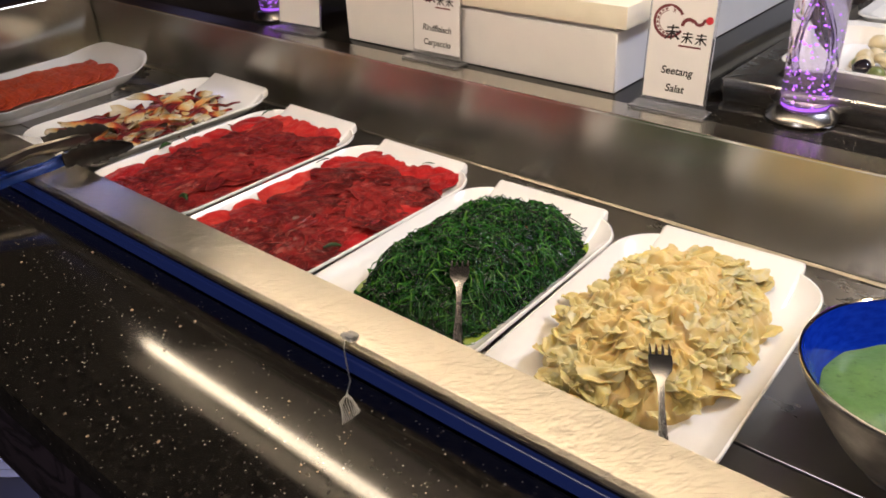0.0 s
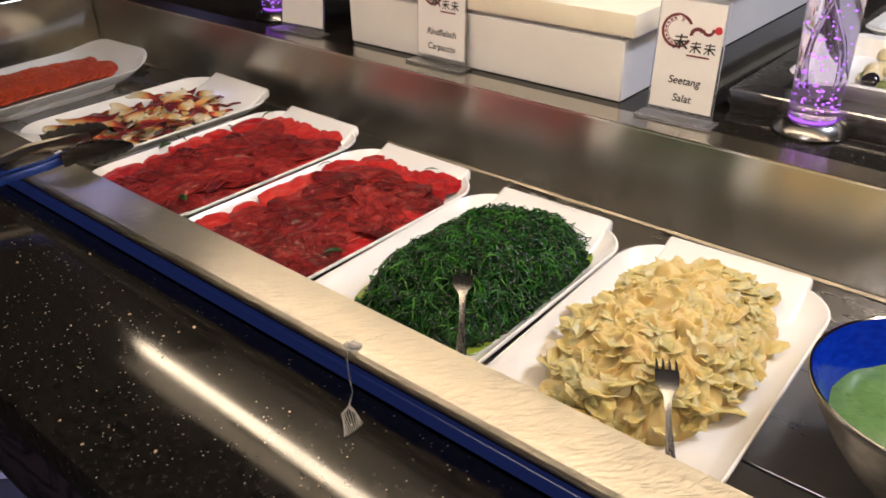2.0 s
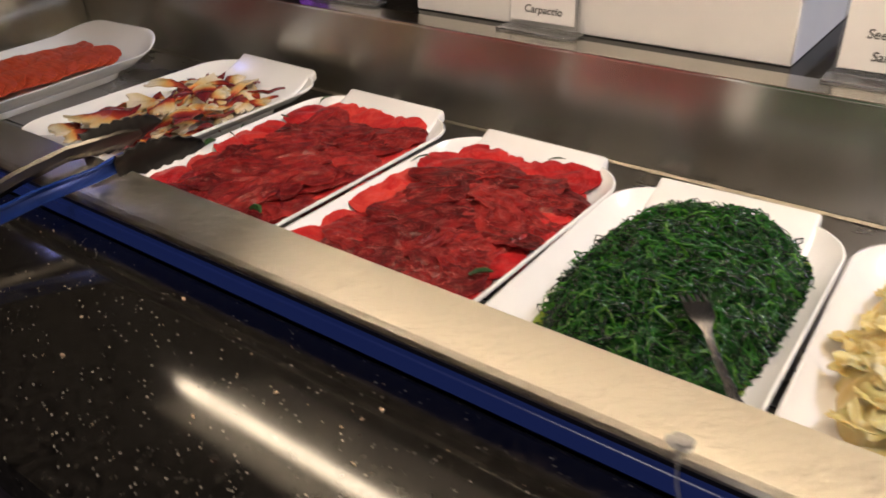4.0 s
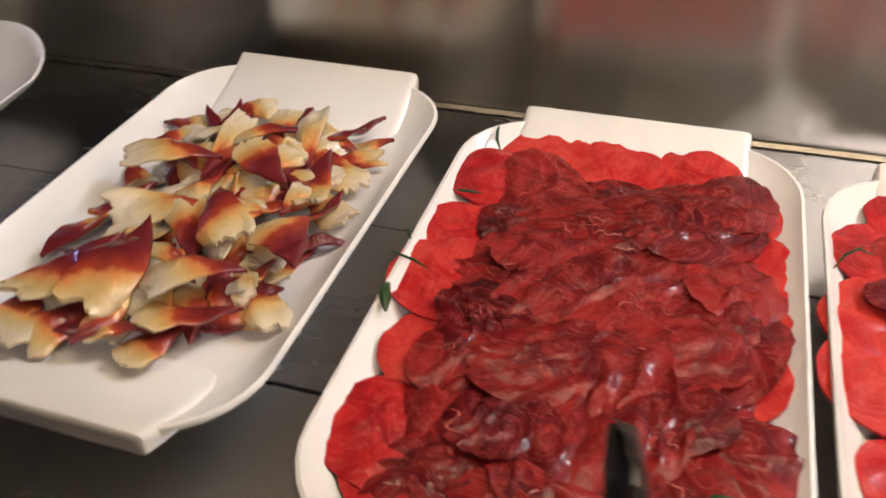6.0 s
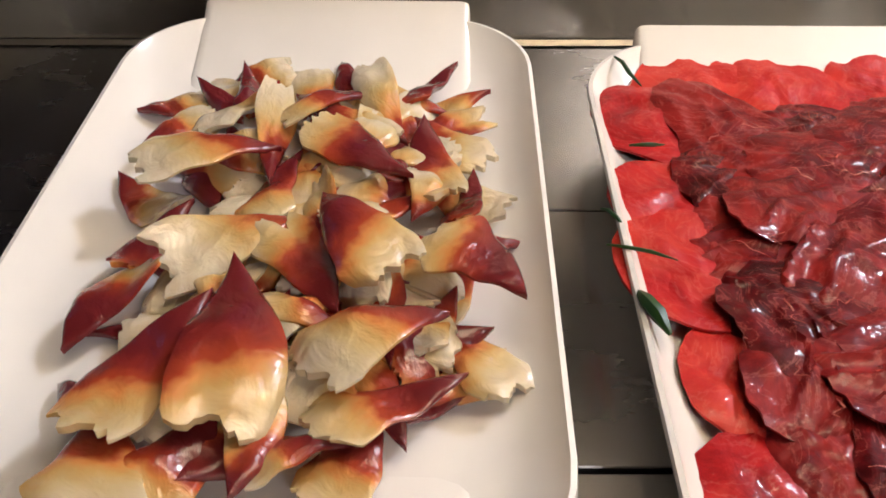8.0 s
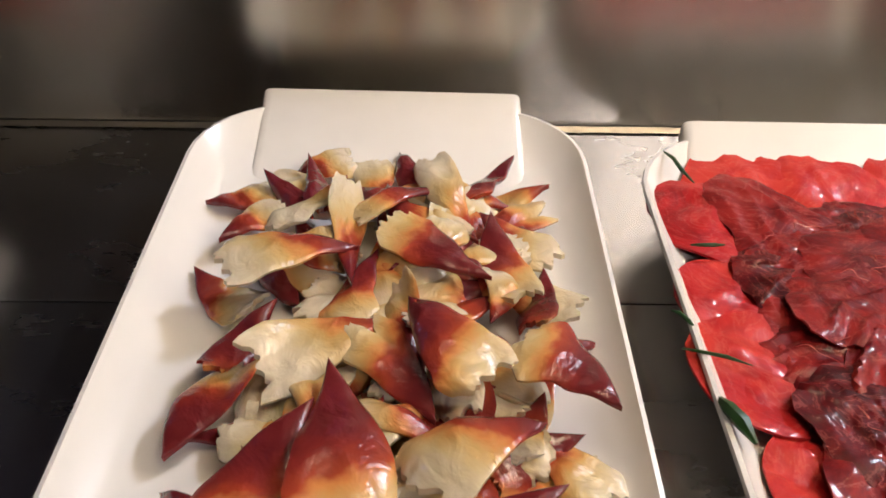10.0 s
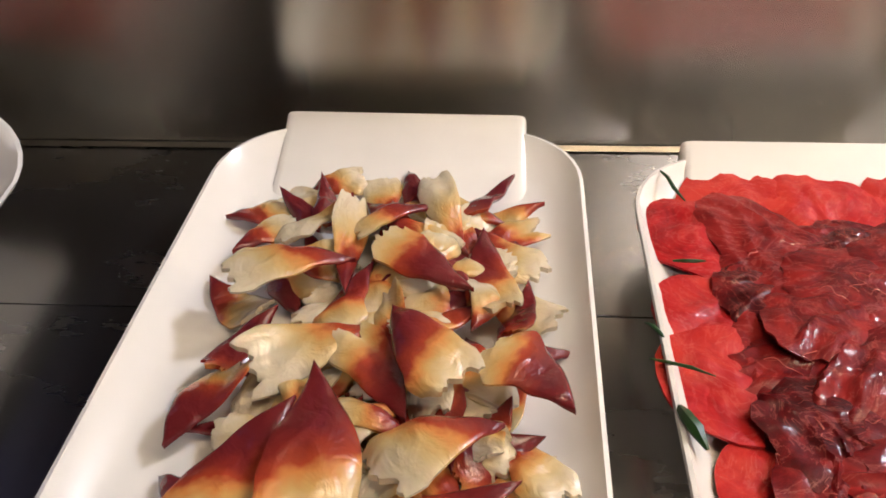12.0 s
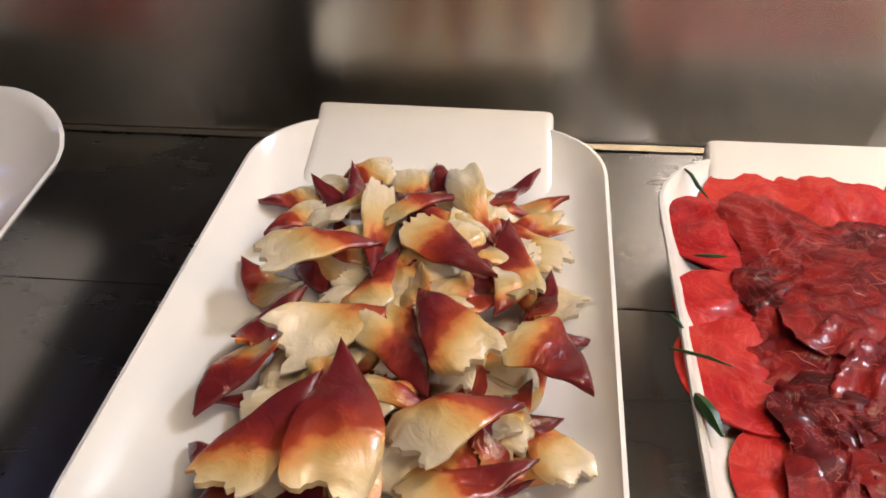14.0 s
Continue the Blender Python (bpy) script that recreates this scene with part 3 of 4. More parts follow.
for row in ((-0.127, -0.082, -0.115, -0.136, 30, 6), (-0.135, -0.106, -0.149, -0.045, 24, 2), (-0.149, -0.057, -0.184, -0.086, 26, 6), (-0.190, -0.141, -0.192, -0.075, 20, 3), (-0.167, -0.155, -0.212, -0.183, 34, 2), (-0.146, -0.210, -0.176, -0.174, 32, 7), (-0.134, -0.257, -0.157, -0.246, 32, 1), (-0.103, -0.242, -0.146, -0.259, 26, 7), (-0.216, -0.253, -0.219, -0.287, 38, 4), (-0.170, -0.288, -0.174, -0.258, 24, 4),):
    clam(*row, 2)
for row in ((-0.131, -0.144, -0.164, -0.107, 32, 7), (-0.188, -0.108, -0.235, -0.132, 34, 3), (-0.166, -0.159, -0.137, -0.194, 34, 6), (-0.077, -0.209, -0.109, -0.185, 38, 5), (-0.203, -0.206, -0.221, -0.260, 36, 7), (-0.181, -0.187, -0.184, -0.259, 42, 6), (-0.118, -0.212, -0.150, -0.242, 42, 3),):
    clam(*row, 3)

# ---- raw beef slices ----
def slice_mesh(seed, mat, name, r=0.034, wave=0.004, thick=0.0014):
    rnd = random.Random(seed)
    off = rnd.uniform(0, 90)
    nr, nt = 9, 34
    bm = bmesh.new()

    def ring(k, dz):
        out = []
        for i in range(nt):
            a = 2 * math.pi * i / nt
            rr = r * k / nr * (1 + 0.09 * noise.noise((math.cos(a) * 1.4, math.sin(a) * 1.4, off)) + 0.035 * noise.noise((math.cos(a) * 5, math.sin(a) * 5, off)))
            x, y = rr * math.cos(a), rr * math.sin(a)
            fold = noise.noise((x * 55 + off, y * 30, off)) + 0.5 * noise.noise((x * 120, y * 90 + off, off))
            out.append(bm.verts.new((x, y, wave * fold - 0.0015 * (k / nr) ** 3 + dz)))
        return out

    top = [ring(k, thick / 2) for k in range(1, nr + 1)]
    bot = ring(nr, -thick / 2)
    mid = bm.verts.new((0, 0, wave * noise.noise((off, 0, off)) + thick / 2))
    for i in range(nt):
        j = (i + 1) % nt
        bm.faces.new((mid, top[0][i], top[0][j]))
        for a, b in zip(top, top[1:]):
            bm.faces.new((a[i], b[i], b[j], a[j]))
        bm.faces.new((top[-1][i], bot[i], bot[j], top[-1][j]))
    bm.faces.new(bot[::-1])
    return finish(bm, name, mat)


RIM_SLICES = [slice_mesh(s, MEAT_RIM, "rim_slice", 0.036, 0.0034) for s in range(8)]


def folded_slice(seed):
    """A thin, limp slice of beef gathered into soft folds that lean over, with a curled edge."""
    rnd = random.Random(seed)
    off, turn = rnd.uniform(0, 70), rnd.uniform(-0.5, 0.5)
    a, b = rnd.uniform(0.034, 0.048), rnd.uniform(0.024, 0.034)
    wave, high = rnd.uniform(0.010, 0.022), rnd.uniform(0.0014, 0.0036)
    lift = rnd.uniform(0, 6.283)
    nr, nt = 15, 52
    bm = bmesh.new()
    rows = []
    for q in range(nr + 1):
        k = q / nr
        row = []
        for i in range(nt):
            an = 2 * math.pi * i / nt
            ca, sa = math.cos(an), math.sin(an)
            rr = k * (1 + 0.24 * noise.noise((ca * 1.3, sa * 1.3, off)) + 0.07 * noise.noise((ca * 4.5, sa * 4.5, off)))
            x, y = rr * ca * a, rr * sa * b
            warp = 0.017 * noise.noise((x * 30, y * 30, off)) + 0.004 * noise.noise((x * 110, y * 110, off))
            s = (x * math.sin(turn) + y * math.cos(turn) + warp) / wave
            swell = 0.5 + 0.5 * math.sin(6.283 * s + off)
            gate = max(0.0, min(1.0, 0.65 + 1.1 * noise.noise((x * 24, y * 24, off + 5))))
            fold = high * gate * swell ** 2.2
            edge = 0.0040 * k ** 5 * max(0.0, math.cos(an - lift)) ** 5 - 0.0034 * k ** 3
            row.append(bm.verts.new((x + 0.55 * fold * math.sin(turn), y + 0.75 * fold * math.cos(turn), fold + edge + 0.0011 * noise.noise((x * 95, y * 95, off)))))
            if q == 0:
                break
        rows.append(row)
    for i in range(nt):
        j = (i + 1) % nt
        bm.faces.new((rows[0][0], rows[1][i], rows[1][j]))
        for c, d in zip(rows[1:], rows[2:]):
            bm.faces.new((c[i], d[i], d[j], c[j]))
    bmesh.ops.recalc_face_normals(bm, faces=bm.faces[:])
    bmesh.ops.solidify(bm, geom=bm.faces[:], thickness=0.0009)
    return finish(bm, "beef_slice", MEAT_TOP)


TOP_SLICES = [folded_slice(40 + s) for s in range(14)]


def strip_mesh(seed, mat, length, width, name):
    """A thin folded ribbon that lies across the slices."""
    rnd = random.Random(seed)
    off = rnd.uniform(0, 60)
    bm = bmesh.new()
    rows = []
    for i in range(13):
        u = i / 12
        x = (u - 0.5) * length
        y = 0.012 * noise.noise((u * 2.5, off, 0))
        zz = 0.0035 * noise.noise((u * 5, off, 4))
        w = width * (0.35 + 0.65 * math.sin(math.pi * u)) / 2
        rows.append([bm.verts.new((x, y - w, zz)), bm.verts.new((x, y - 0.3 * w, zz + width * 0.28)), bm.verts.new((x, y + 0.4 * w, zz + width * 0.2)), bm.verts.new((x, y + w, zz - 0.0004))])
    for a, b in zip(rows, rows[1:]):
        for k in range(3):
            bm.faces.new((a[k], b[k], b[k + 1], a[k + 1]))
    return finish(bm, name, mat)


FATS = [strip_mesh(30 + s, MEAT_FAT, 0.020, 0.0016, "fat_vein") for s in range(5)]


def sheet_height(x, y, seed):
    """The wet, folded top of the beef."""
    k = 1 - 0.75 * max(abs(x) / 0.094, abs(y) / 0.156) ** 2.5
    wx = x + 0.012 * noise.noise((x * 22, y * 22, seed))
    wy = y + 0.012 * noise.noise((x * 22, y * 22, seed + 9))
    ridge = 1 - abs(noise.noise((wx * 24 + seed, wy * 17, 3.3)))
    fine = 1 - abs(noise.noise((wx * 80, wy * 60 + seed, 7.7)))
    return 0.0045 + 0.0075 * k + 0.0045 * (ridge - 0.7) + 0.0018 * (fine - 0.7) + 0.0013 * (0.6 - abs(noise.noise((wx * 150, wy * 190, seed)))) + 0.0008 * (0.6 - abs(noise.noise((wx * 340, wy * 300, seed + 2))))


def blanket(seed):
    nx, ny = 170, 270
    bm = bmesh.new()
    g = {}
    for i in range(nx + 1):
        for j in range(ny + 1):
            x, y = (2 * i / nx - 1) * 0.104, (2 * j / ny - 1) * 0.156 - 0.006
            a = math.atan2(y / 0.14, x / 0.08)
            lim = 0.95 + 0.13 * noise.noise((math.cos(a) * 3, math.sin(a) * 3, seed)) + 0.06 * noise.noise((math.cos(a) * 9, math.sin(a) * 9, seed))
            r = (abs((x - 0.008) / 0.093) ** 4 + abs((y + 0.009) / 0.148) ** 4) ** 0.25
            if r < lim:
                g[i, j] = bm.verts.new((x, y, sheet_height(x, y, seed) - 0.006 * max(0, (r / lim - 0.86) / 0.14) ** 2))
    for (i, j) in g:
        q = [(i, j), (i + 1, j), (i + 1, j + 1), (i, j + 1)]
        if all(p in g for p in q):
            bm.faces.new([g[p] for p in q])
    return finish(bm, "beef_blanket", MEAT_TOP)


def beef(cx, cy, seed, edge, label):
    """A dish of overlapping slices: bright rounds round the edge, darker wet folds on top."""
    rnd = random.Random(seed)
    b = thing("beef_carpaccio", (cx, cy, DISH_Z), label, "meat", "dishes of raw beef")
    for x, y in edge:
        out_x, out_y = max(0.0, abs(x) - 0.058) / 0.03, max(0.0, abs(y) - 0.108) / 0.04
        lift = 0.0050 + 0.006 * max(out_x, out_y)
        part("rim_slice", rnd.choice(RIM_SLICES), None, b, at=pose(x + rnd.uniform(-0.003, 0.003), y + rnd.uniform(-0.004, 0.004), lift + rnd.uniform(0, 0.002), math.copysign(9 * min(1, out_y), y), -math.copysign(10 * min(1, out_x), x), 0) @ pose(0, 0, 0, 0, 0, rnd.uniform(0, 360)) @ Matrix.Scale(rnd.uniform(0.80, 1.06), 4))
    part("beef_blanket", blanket(seed), None, b, "wet dark red folds of marinated beef")
    spots = [(-0.046 + 0.036 * i + 0.014 * (j % 2) - 0.004, -0.118 + 0.0305 * j) for j in range(8) for i in range(4)]
    rnd.shuffle(spots)
    for i, (x, y) in enumerate(spots):
        x, y = x + rnd.uniform(-0.010, 0.010), y + rnd.uniform(-0.010, 0.010)
        part("beef_slice", rnd.choice(TOP_SLICES), None, b, at=pose(x, y, sheet_height(x, y, seed) + 0.0004 + 0.00011 * i, rnd.uniform(-5, 5), rnd.uniform(-5, 5), rnd.gauss(10, 50)) @ Matrix.Diagonal((rnd.uniform(0.75, 1.1), rnd.uniform(0.75, 1.1), rnd.uniform(0.8, 1.2), 1)))
    for i in range(46):
        x, y = rnd.uniform(-0.072, 0.072), rnd.uniform(-0.130, 0.112)
        part("fat_vein", rnd.choice(FATS), None, b, at=pose(x, y, sheet_height(x, y, seed) + 0.0042, 0, 0, rnd.uniform(0, 360)) @ Matrix.Diagonal((rnd.uniform(0.3, 0.9), rnd.uniform(0.35, 0.8), 0.4, 1)))
    return b


def edge_ring():
    back = [(-0.054, 0.138), (-0.004, 0.136), (0.050, 0.142)]
    left = [(-0.074, 0.104), (-0.078, 0.045), (-0.078, 0.0), (-0.073, -0.055), (-0.074, -0.105), (-0.064, -0.122)]
    front = [(-0.030, -0.117), (0.015, -0.122), (0.052, -0.118)]
    right = [(0.063, 0.105), (0.071, 0.060), (0.075, 0.015), (0.072, -0.035), (0.066, -0.085)]
    return left + right + front + back


beef(0.070, -0.180, 11, edge_ring(), "thin marinated raw beef slices laid out in a white dish")
beef(0.2985, -0.199, 23, edge_ring(), "glistening raw beef carpaccio with bright red rounds at the rim")


def herb(points, r=0.0011, at=(0, 0, 0), label="small green herb sprig on the beef"):
    tagged(part("herb_sprig", tube([Vector(p) + Vector(at) for p in points], [r * k for k in (0.5, 1, 1.1, 0.3)], 6), HERB), label, "herb", "herb sprigs on the beef")


for points, r in (
        ([(-0.020, -0.020, 0.944), (-0.018, -0.032, 0.9475), (-0.016, -0.042, 0.947), (-0.011, -0.052, 0.945)], 0.0011),
        ([(-0.026, -0.104, 0.945), (-0.021, -0.107, 0.9475), (-0.016, -0.107, 0.9475), (-0.010, -0.105, 0.946)], 0.0010),
        ([(-0.045, -0.147, 0.9425), (-0.043, -0.151, 0.945), (-0.040, -0.156, 0.945), (-0.037, -0.160, 0.943)], 0.0009),
        ([(-0.046, -0.170, 0.9425), (-0.040, -0.174, 0.945), (-0.030, -0.178, 0.946), (-0.020, -0.182, 0.945)], 0.0008),
        ([(-0.038, -0.198, 0.943), (-0.037, -0.205, 0.946), (-0.034, -0.213, 0.947), (-0.031, -0.221, 0.945)], 0.0030),
        ([(0.134, -0.298, 0.946), (0.139, -0.296, 0.949), (0.145, -0.296, 0.949), (0.151, -0.299, 0.947)], 0.0032),
        ([(0.194, -0.122, 0.943), (0.199, -0.114, 0.947), (0.206, -0.109, 0.949), (0.213, -0.112, 0.948)], 0.0009),
        ([(0.318, -0.042, 0.944), (0.324, -0.041, 0.947), (0.330, -0.039, 0.948), (0.336, -0.036, 0.947)], 0.0009),
        ([(0.379, -0.276, 0.944), (0.384, -0.271, 0.947), (0.389, -0.266, 0.947), (0.394, -0.262, 0.945)], 0.0022)):
    herb(points, r)


# ---- seaweed salad ----
def mound(x, y, hx, hy, h):
    r = (abs(x / hx) ** 2.6 + abs(y / hy) ** 2.6) ** (1 / 2.6)
    return h * max(0.0, 1 - r ** 2.4) ** 0.75 * (1 + 0.30 * noise.noise((x * 24, y * 24, 5)) + 0.12 * noise.noise((x * 60, y * 60, 8)))


def strands(count, hx, hy, h, seed, mat, r0=0.0010, length=0.045):
    rnd = random.Random(seed)
    verts, faces = [], []
    for s in range(count):
        while True:
            x, y = rnd.uniform(-hx, hx), rnd.uniform(-hy, hy)
            if abs(x / hx) ** 2.6 + abs(y / hy) ** 2.6 < 0.96:
                break
        a = 9 * noise.noise((x * 22, y * 22, seed)) + rnd.gauss(0, 1.1)
        n = 7
        step = rnd.uniform(0.6, 1.2) * length / n
        lift = rnd.random() ** 4 * 0.016
        r = r0 * rnd.uniform(0.6, 1.25)
        curl = rnd.gauss(0, 0.55)
        base = len(verts)
        for i in range(n):
            zz = mound(x, y, hx, hy, h) + lift * math.sin(math.pi * i / (n - 1)) + 0.0008 + 0.0030 * rnd.random()
            rr = r * (0.45 if i in (0, n - 1) else 1)
            dx, dy = math.cos(a), math.sin(a)
            verts += [(x - dy * rr, y + dx * rr, zz), (x, y, zz + rr * 1.2), (x + dy * rr, y - dx * rr, zz), (x, y, zz - rr)]
            x, y = x + dx * step, y + dy * step
            if abs(x / hx) ** 2.6 + abs(y / hy) ** 2.6 > 1.08:
                a += 2.2
            a += curl + rnd.gauss(0, 0.22)
        for i in range(n - 1):
            p = base + 4 * i
            faces += [(p + k, p + 4 + k, p + 4 + (k + 1) % 4, p + (k + 1) % 4) for k in range(4)]
    me = bpy.data.meshes.new("seaweed_strands")
    me.from_pydata(verts, [], faces)
    me.polygons.foreach_set("use_smooth", [True] * len(me.polygons))
    me.materials.append(mat)
    return me


def mound_mesh(hx, hy, h, mat, name, n=40):
    bm = bmesh.new()
    grid = [[bm.verts.new(((2 * i / n - 1) * hx, (2 * j / n - 1) * hy, mound((2 * i / n - 1) * hx, (2 * j / n - 1) * hy, hx, hy, h) - 0.0004)) for j in range(n + 1)] for i in range(n + 1)]
    for i in range(n):
        for j in range(n):
            f = (grid[i][j], grid[i + 1][j], grid[i + 1][j + 1], grid[i][j + 1])
            if max(v.co.z for v in f) > 0.0:
                bm.faces.new(f)
    bmesh.ops.delete(bm, geom=[v for v in bm.verts if not v.link_faces], context="VERTS")
    return finish(bm, name, mat)


# dark colour of the filler mound stands in for shade between the strands
SEAWEED_SHADE = material("seaweed_gap_shade", (0.004, 0.022, 0.008), 0.4)
sea = thing("seaweed_salad", pose(0.529, -0.192, DISH_Z, 0, 0, 1.5), "glossy dark green seaweed salad heaped in the dish", "salad")
part("core", mound_mesh(0.080, 0.130, 0.036, SEAWEED_SHADE, "core"), None, sea)
tagged(part("seaweed_tangle", strands(9500, 0.084, 0.137, 0.040, 8, SEAWEED, 0.00074, 0.044), None, sea, "tangled thin green strands"), kind="stuff")
part("brine", rings([rounded(0.172, 0.272, 0.055, 0.0004), rounded(0.168, 0.268, 0.053, 0.0020)]), BRINE, sea, "thin yellow-green brine at the edge")
for x, y, zz in ((0.03, 0.05, 0.038), (-0.03, 0.105, 0.022), (0.012, -0.03, 0.041)):
    part("chili_bit", tube([(x - 0.003, y, zz), (x, y + 0.001, zz + 0.001), (x + 0.003, y, zz)], 0.0016, 6), CHILI, sea, "tiny red chili bit")


# ---- tofu skin salad ----
def sheet_mesh(seed):
    """A soft scrap of tofu skin gathered into rounded pleats, with curling edges."""
    rnd = random.Random(seed)
    off = rnd.uniform(0, 80)
    l, w = rnd.uniform(0.036, 0.052), rnd.uniform(0.028, 0.040)
    wave, lean = rnd.uniform(0.018, 0.034), rnd.uniform(-0.5, 0.5)
    curl = rnd.uniform(0.001, 0.004)
    nt, nr = 44, 12
    bm = bmesh.new()
    rows = []
    for q in range(nr + 1):
        row = []
        for i in range(nt):
            a = 2 * math.pi * i / nt
            k = q / nr
            rr = k * (1 + 0.28 * noise.noise((math.cos(a) * 1.5, math.sin(a) * 1.5, off)) + 0.10 * noise.noise((math.cos(a) * 4, math.sin(a) * 4, off)))
            x, y = rr * math.cos(a) * l / 2, rr * math.sin(a) * w / 2
            warp = 0.007 * noise.noise((x * 45, y * 45, off)) + 0.002 * noise.noise((x * 130, y * 130, off))
            fan = 0.5 + 0.5 * x / (l / 2)
            pleat = 0.0034 * (0.35 + 0.65 * fan) * math.sin(6.283 * (y + lean * x + warp) / wave + off)
            edge = curl * k ** 3 * math.sin(2 * a + off)
            row.append(bm.verts.new((x - 0.3 * pleat, y * 0.8 + 0.25 * pleat, pleat + edge + 0.0035 * noise.noise((x * 85, y * 85, off)) + 0.0007 * noise.noise((x * 200, y * 200, off)))))
            if q == 0:
                break
        rows.append(row)
    for i in range(nt):
        j = (i + 1) % nt
        bm.faces.new((rows[0][0], rows[1][i], rows[1][j]))
        for a, b in zip(rows[1:], rows[2:]):
            bm.faces.new((a[i], b[i], b[j], a[j]))
    bmesh.ops.recalc_face_normals(bm, faces=bm.faces[:])
    bmesh.ops.solidify(bm, geom=bm.faces[:], thickness=0.0013)
    return finish(bm, "tofu_skin_piece", TOFU)


SHEETS = [sheet_mesh(s) for s in range(18)]


def folded_mound(hx, hy, h, mat, name, nx=190, ny=310):
    """A heap of crumpled sheets: warped ridges over a mound."""
    bm = bmesh.new()
    g = {}
    for i in range(nx + 1):
        for j in range(ny + 1):
            x, y = (2 * i / nx - 1) * hx * 1.06, (2 * j / ny - 1) * hy * 1.06
            m = mound(x, y, hx, hy, h)
            rim = (abs(x / hx) ** 2.6 + abs(y / hy) ** 2.6) ** (1 / 2.6)
            if rim > 1.06:
                continue
            m -= 0.004 * max(0.0, rim - 0.94) / 0.12
            wx = x + 0.016 * noise.noise((x * 30, y * 30, 1)) + 0.006 * noise.noise((x * 80, y * 80, 4))
            wy = y + 0.016 * noise.noise((x * 30, y * 30, 8)) + 0.006 * noise.noise((x * 80, y * 80, 12))
            r1 = 1 - abs(noise.noise((wx * 32, wy * 32, 3)))
            r2 = 1 - abs(noise.noise((wx * 85, wy * 85, 6)))
            r3 = 1 - abs(noise.noise((wx * 190 + 4 * r2, wy * 190, 16)))
            k = max(0.0, min(1, m / 0.02))
            g[i, j] = bm.verts.new((x + 0.004 * noise.noise((x * 90, y * 90, 20)), y + 0.004 * noise.noise((x * 90, y * 90, 30)), m + k * (0.014 * (r1 - 0.70) + 0.0085 * (r2 - 0.72) + 0.0022 * (r3 - 0.7))))
    for (i, j) in g:
        q = [(i, j), (i + 1, j), (i + 1, j + 1), (i, j + 1)]
        if all(p in g for p in q):
            bm.faces.new([g[p] for p in q])
    return finish(bm, name, mat)


tofu = thing("tofu_skin_salad", pose(0.743, -0.182, DISH_Z, 0, 0, 1.5), "pale yellow crumpled tofu skin salad heaped in the dish", "salad")
part("core", folded_mound(0.083, 0.139, 0.050, TOFU, "core"), None, tofu)
rt = random.Random(77)
for i in range(250):
    while True:
        x, y = rt.uniform(-0.084, 0.084), rt.uniform(-0.144, 0.144)
        if abs(x / 0.084) ** 2.4 + abs(y / 0.144) ** 2.4 < 1:
            break
    zz = mound(x, y, 0.088, 0.148, 0.049)
    part("tofu_skin_piece", rt.choice(SHEETS), None, tofu, at=pose(x, y, zz + rt.uniform(-0.004, 0.0015), rt.gauss(0, 15), rt.gauss(0, 15), rt.uniform(0, 360)) @ Matrix.Scale(rt.uniform(0.34, 0.70) + 0.30 * rt.random() ** 3, 4))


# ---- forks ----
def fork(m, label):
    f = thing("fork", m @ Matrix.Scale(0.82, 4), label, "fork", "serving forks")
    bm = bmesh.new()
    rows = []
    for x, w, zz in ((0.0, 0.0115, 0.0), (0.012, 0.0118, -0.0010), (0.022, 0.0108, -0.0012), (0.030, 0.0062, 0.0), (0.036, 0.0036, 0.002), (0.060, 0.0028, 0.005), (0.100, 0.0042, 0.005), (0.140, 0.0062, 0.003), (0.165, 0.0072, 0.001), (0.172, 0.0040, 0.0006)):
        rows.append([(x, -w, zz), (x, 0, zz - 0.0004), (x, w, zz), (x, w, zz + 0.0014), (x, 0, zz + 0.0018), (x, -w, zz + 0.0014)])
    part("handle", rings(rows), STEEL_FORK, f)
    for k in range(4):
        y = -0.0094 + 0.0063 * k
        part("tine", tube([(0.001, y, 0.0006), (-0.010, y, 0.0015), (-0.020, y, 0.0042)], [0.0017, 0.0015, 0.0006], 6), STEEL_FORK, f)
    return f


fork(look((0.566, -0.262, 0.979), (0.648, -0.366, 0.967)) @ pose(0, 0, 0, 0, 90, 0) @ pose(0, 0, 0, 90, 0, 0), "steel fork stuck into the seaweed salad")
fork(look((0.784, -0.270, 0.977), (0.857, -0.396, 0.960)) @ pose(0, 0, 0, 0, 90, 0) @ pose(0, 0, 0, 90, 0, 0), "steel fork stuck into the tofu skin salad")

# ---- blue bowl of green dip ----
bowl = thing("dip_bowl", Matrix.Translation((0.967, -0.200, FLOOR)) @ Matrix.Scale(1.04, 4), "deep bowl, cobalt blue inside and ribbed grey outside", "bowl")
prof = [(0.030, 0.0), (0.034, 0.002), (0.036, 0.010)]
for i in range(34):
    u = (i + 1) / 34
    prof.append((0.036 + 0.054 * u ** 0.72 + (0.0007 if i % 2 else -0.0003), 0.010 + 0.080 * u))
part("shell", lathe(prof + [(0.0915, 0.0925), (0.0918, 0.0945), (0.0905, 0.0958)], 72, True, False), BOWL_GREY, bowl, "finely ribbed grey-brown outer wall")
part("glaze", lathe([(0.0905, 0.0958), (0.089, 0.0952), (0.0860, 0.088), (0.0762, 0.068), (0.0612, 0.042), (0.044, 0.020), (0.02, 0.014)], 72, False, True), BOWL_BLUE, bowl, "cobalt blue glazed inside")
part("rim_line", lathe([(0.0890, 0.0957), (0.0900, 0.0970), (0.0914, 0.0966), (0.0916, 0.0955)], 72, False, False), CHROME, bowl, "thin worn metallic rim")
dr = []
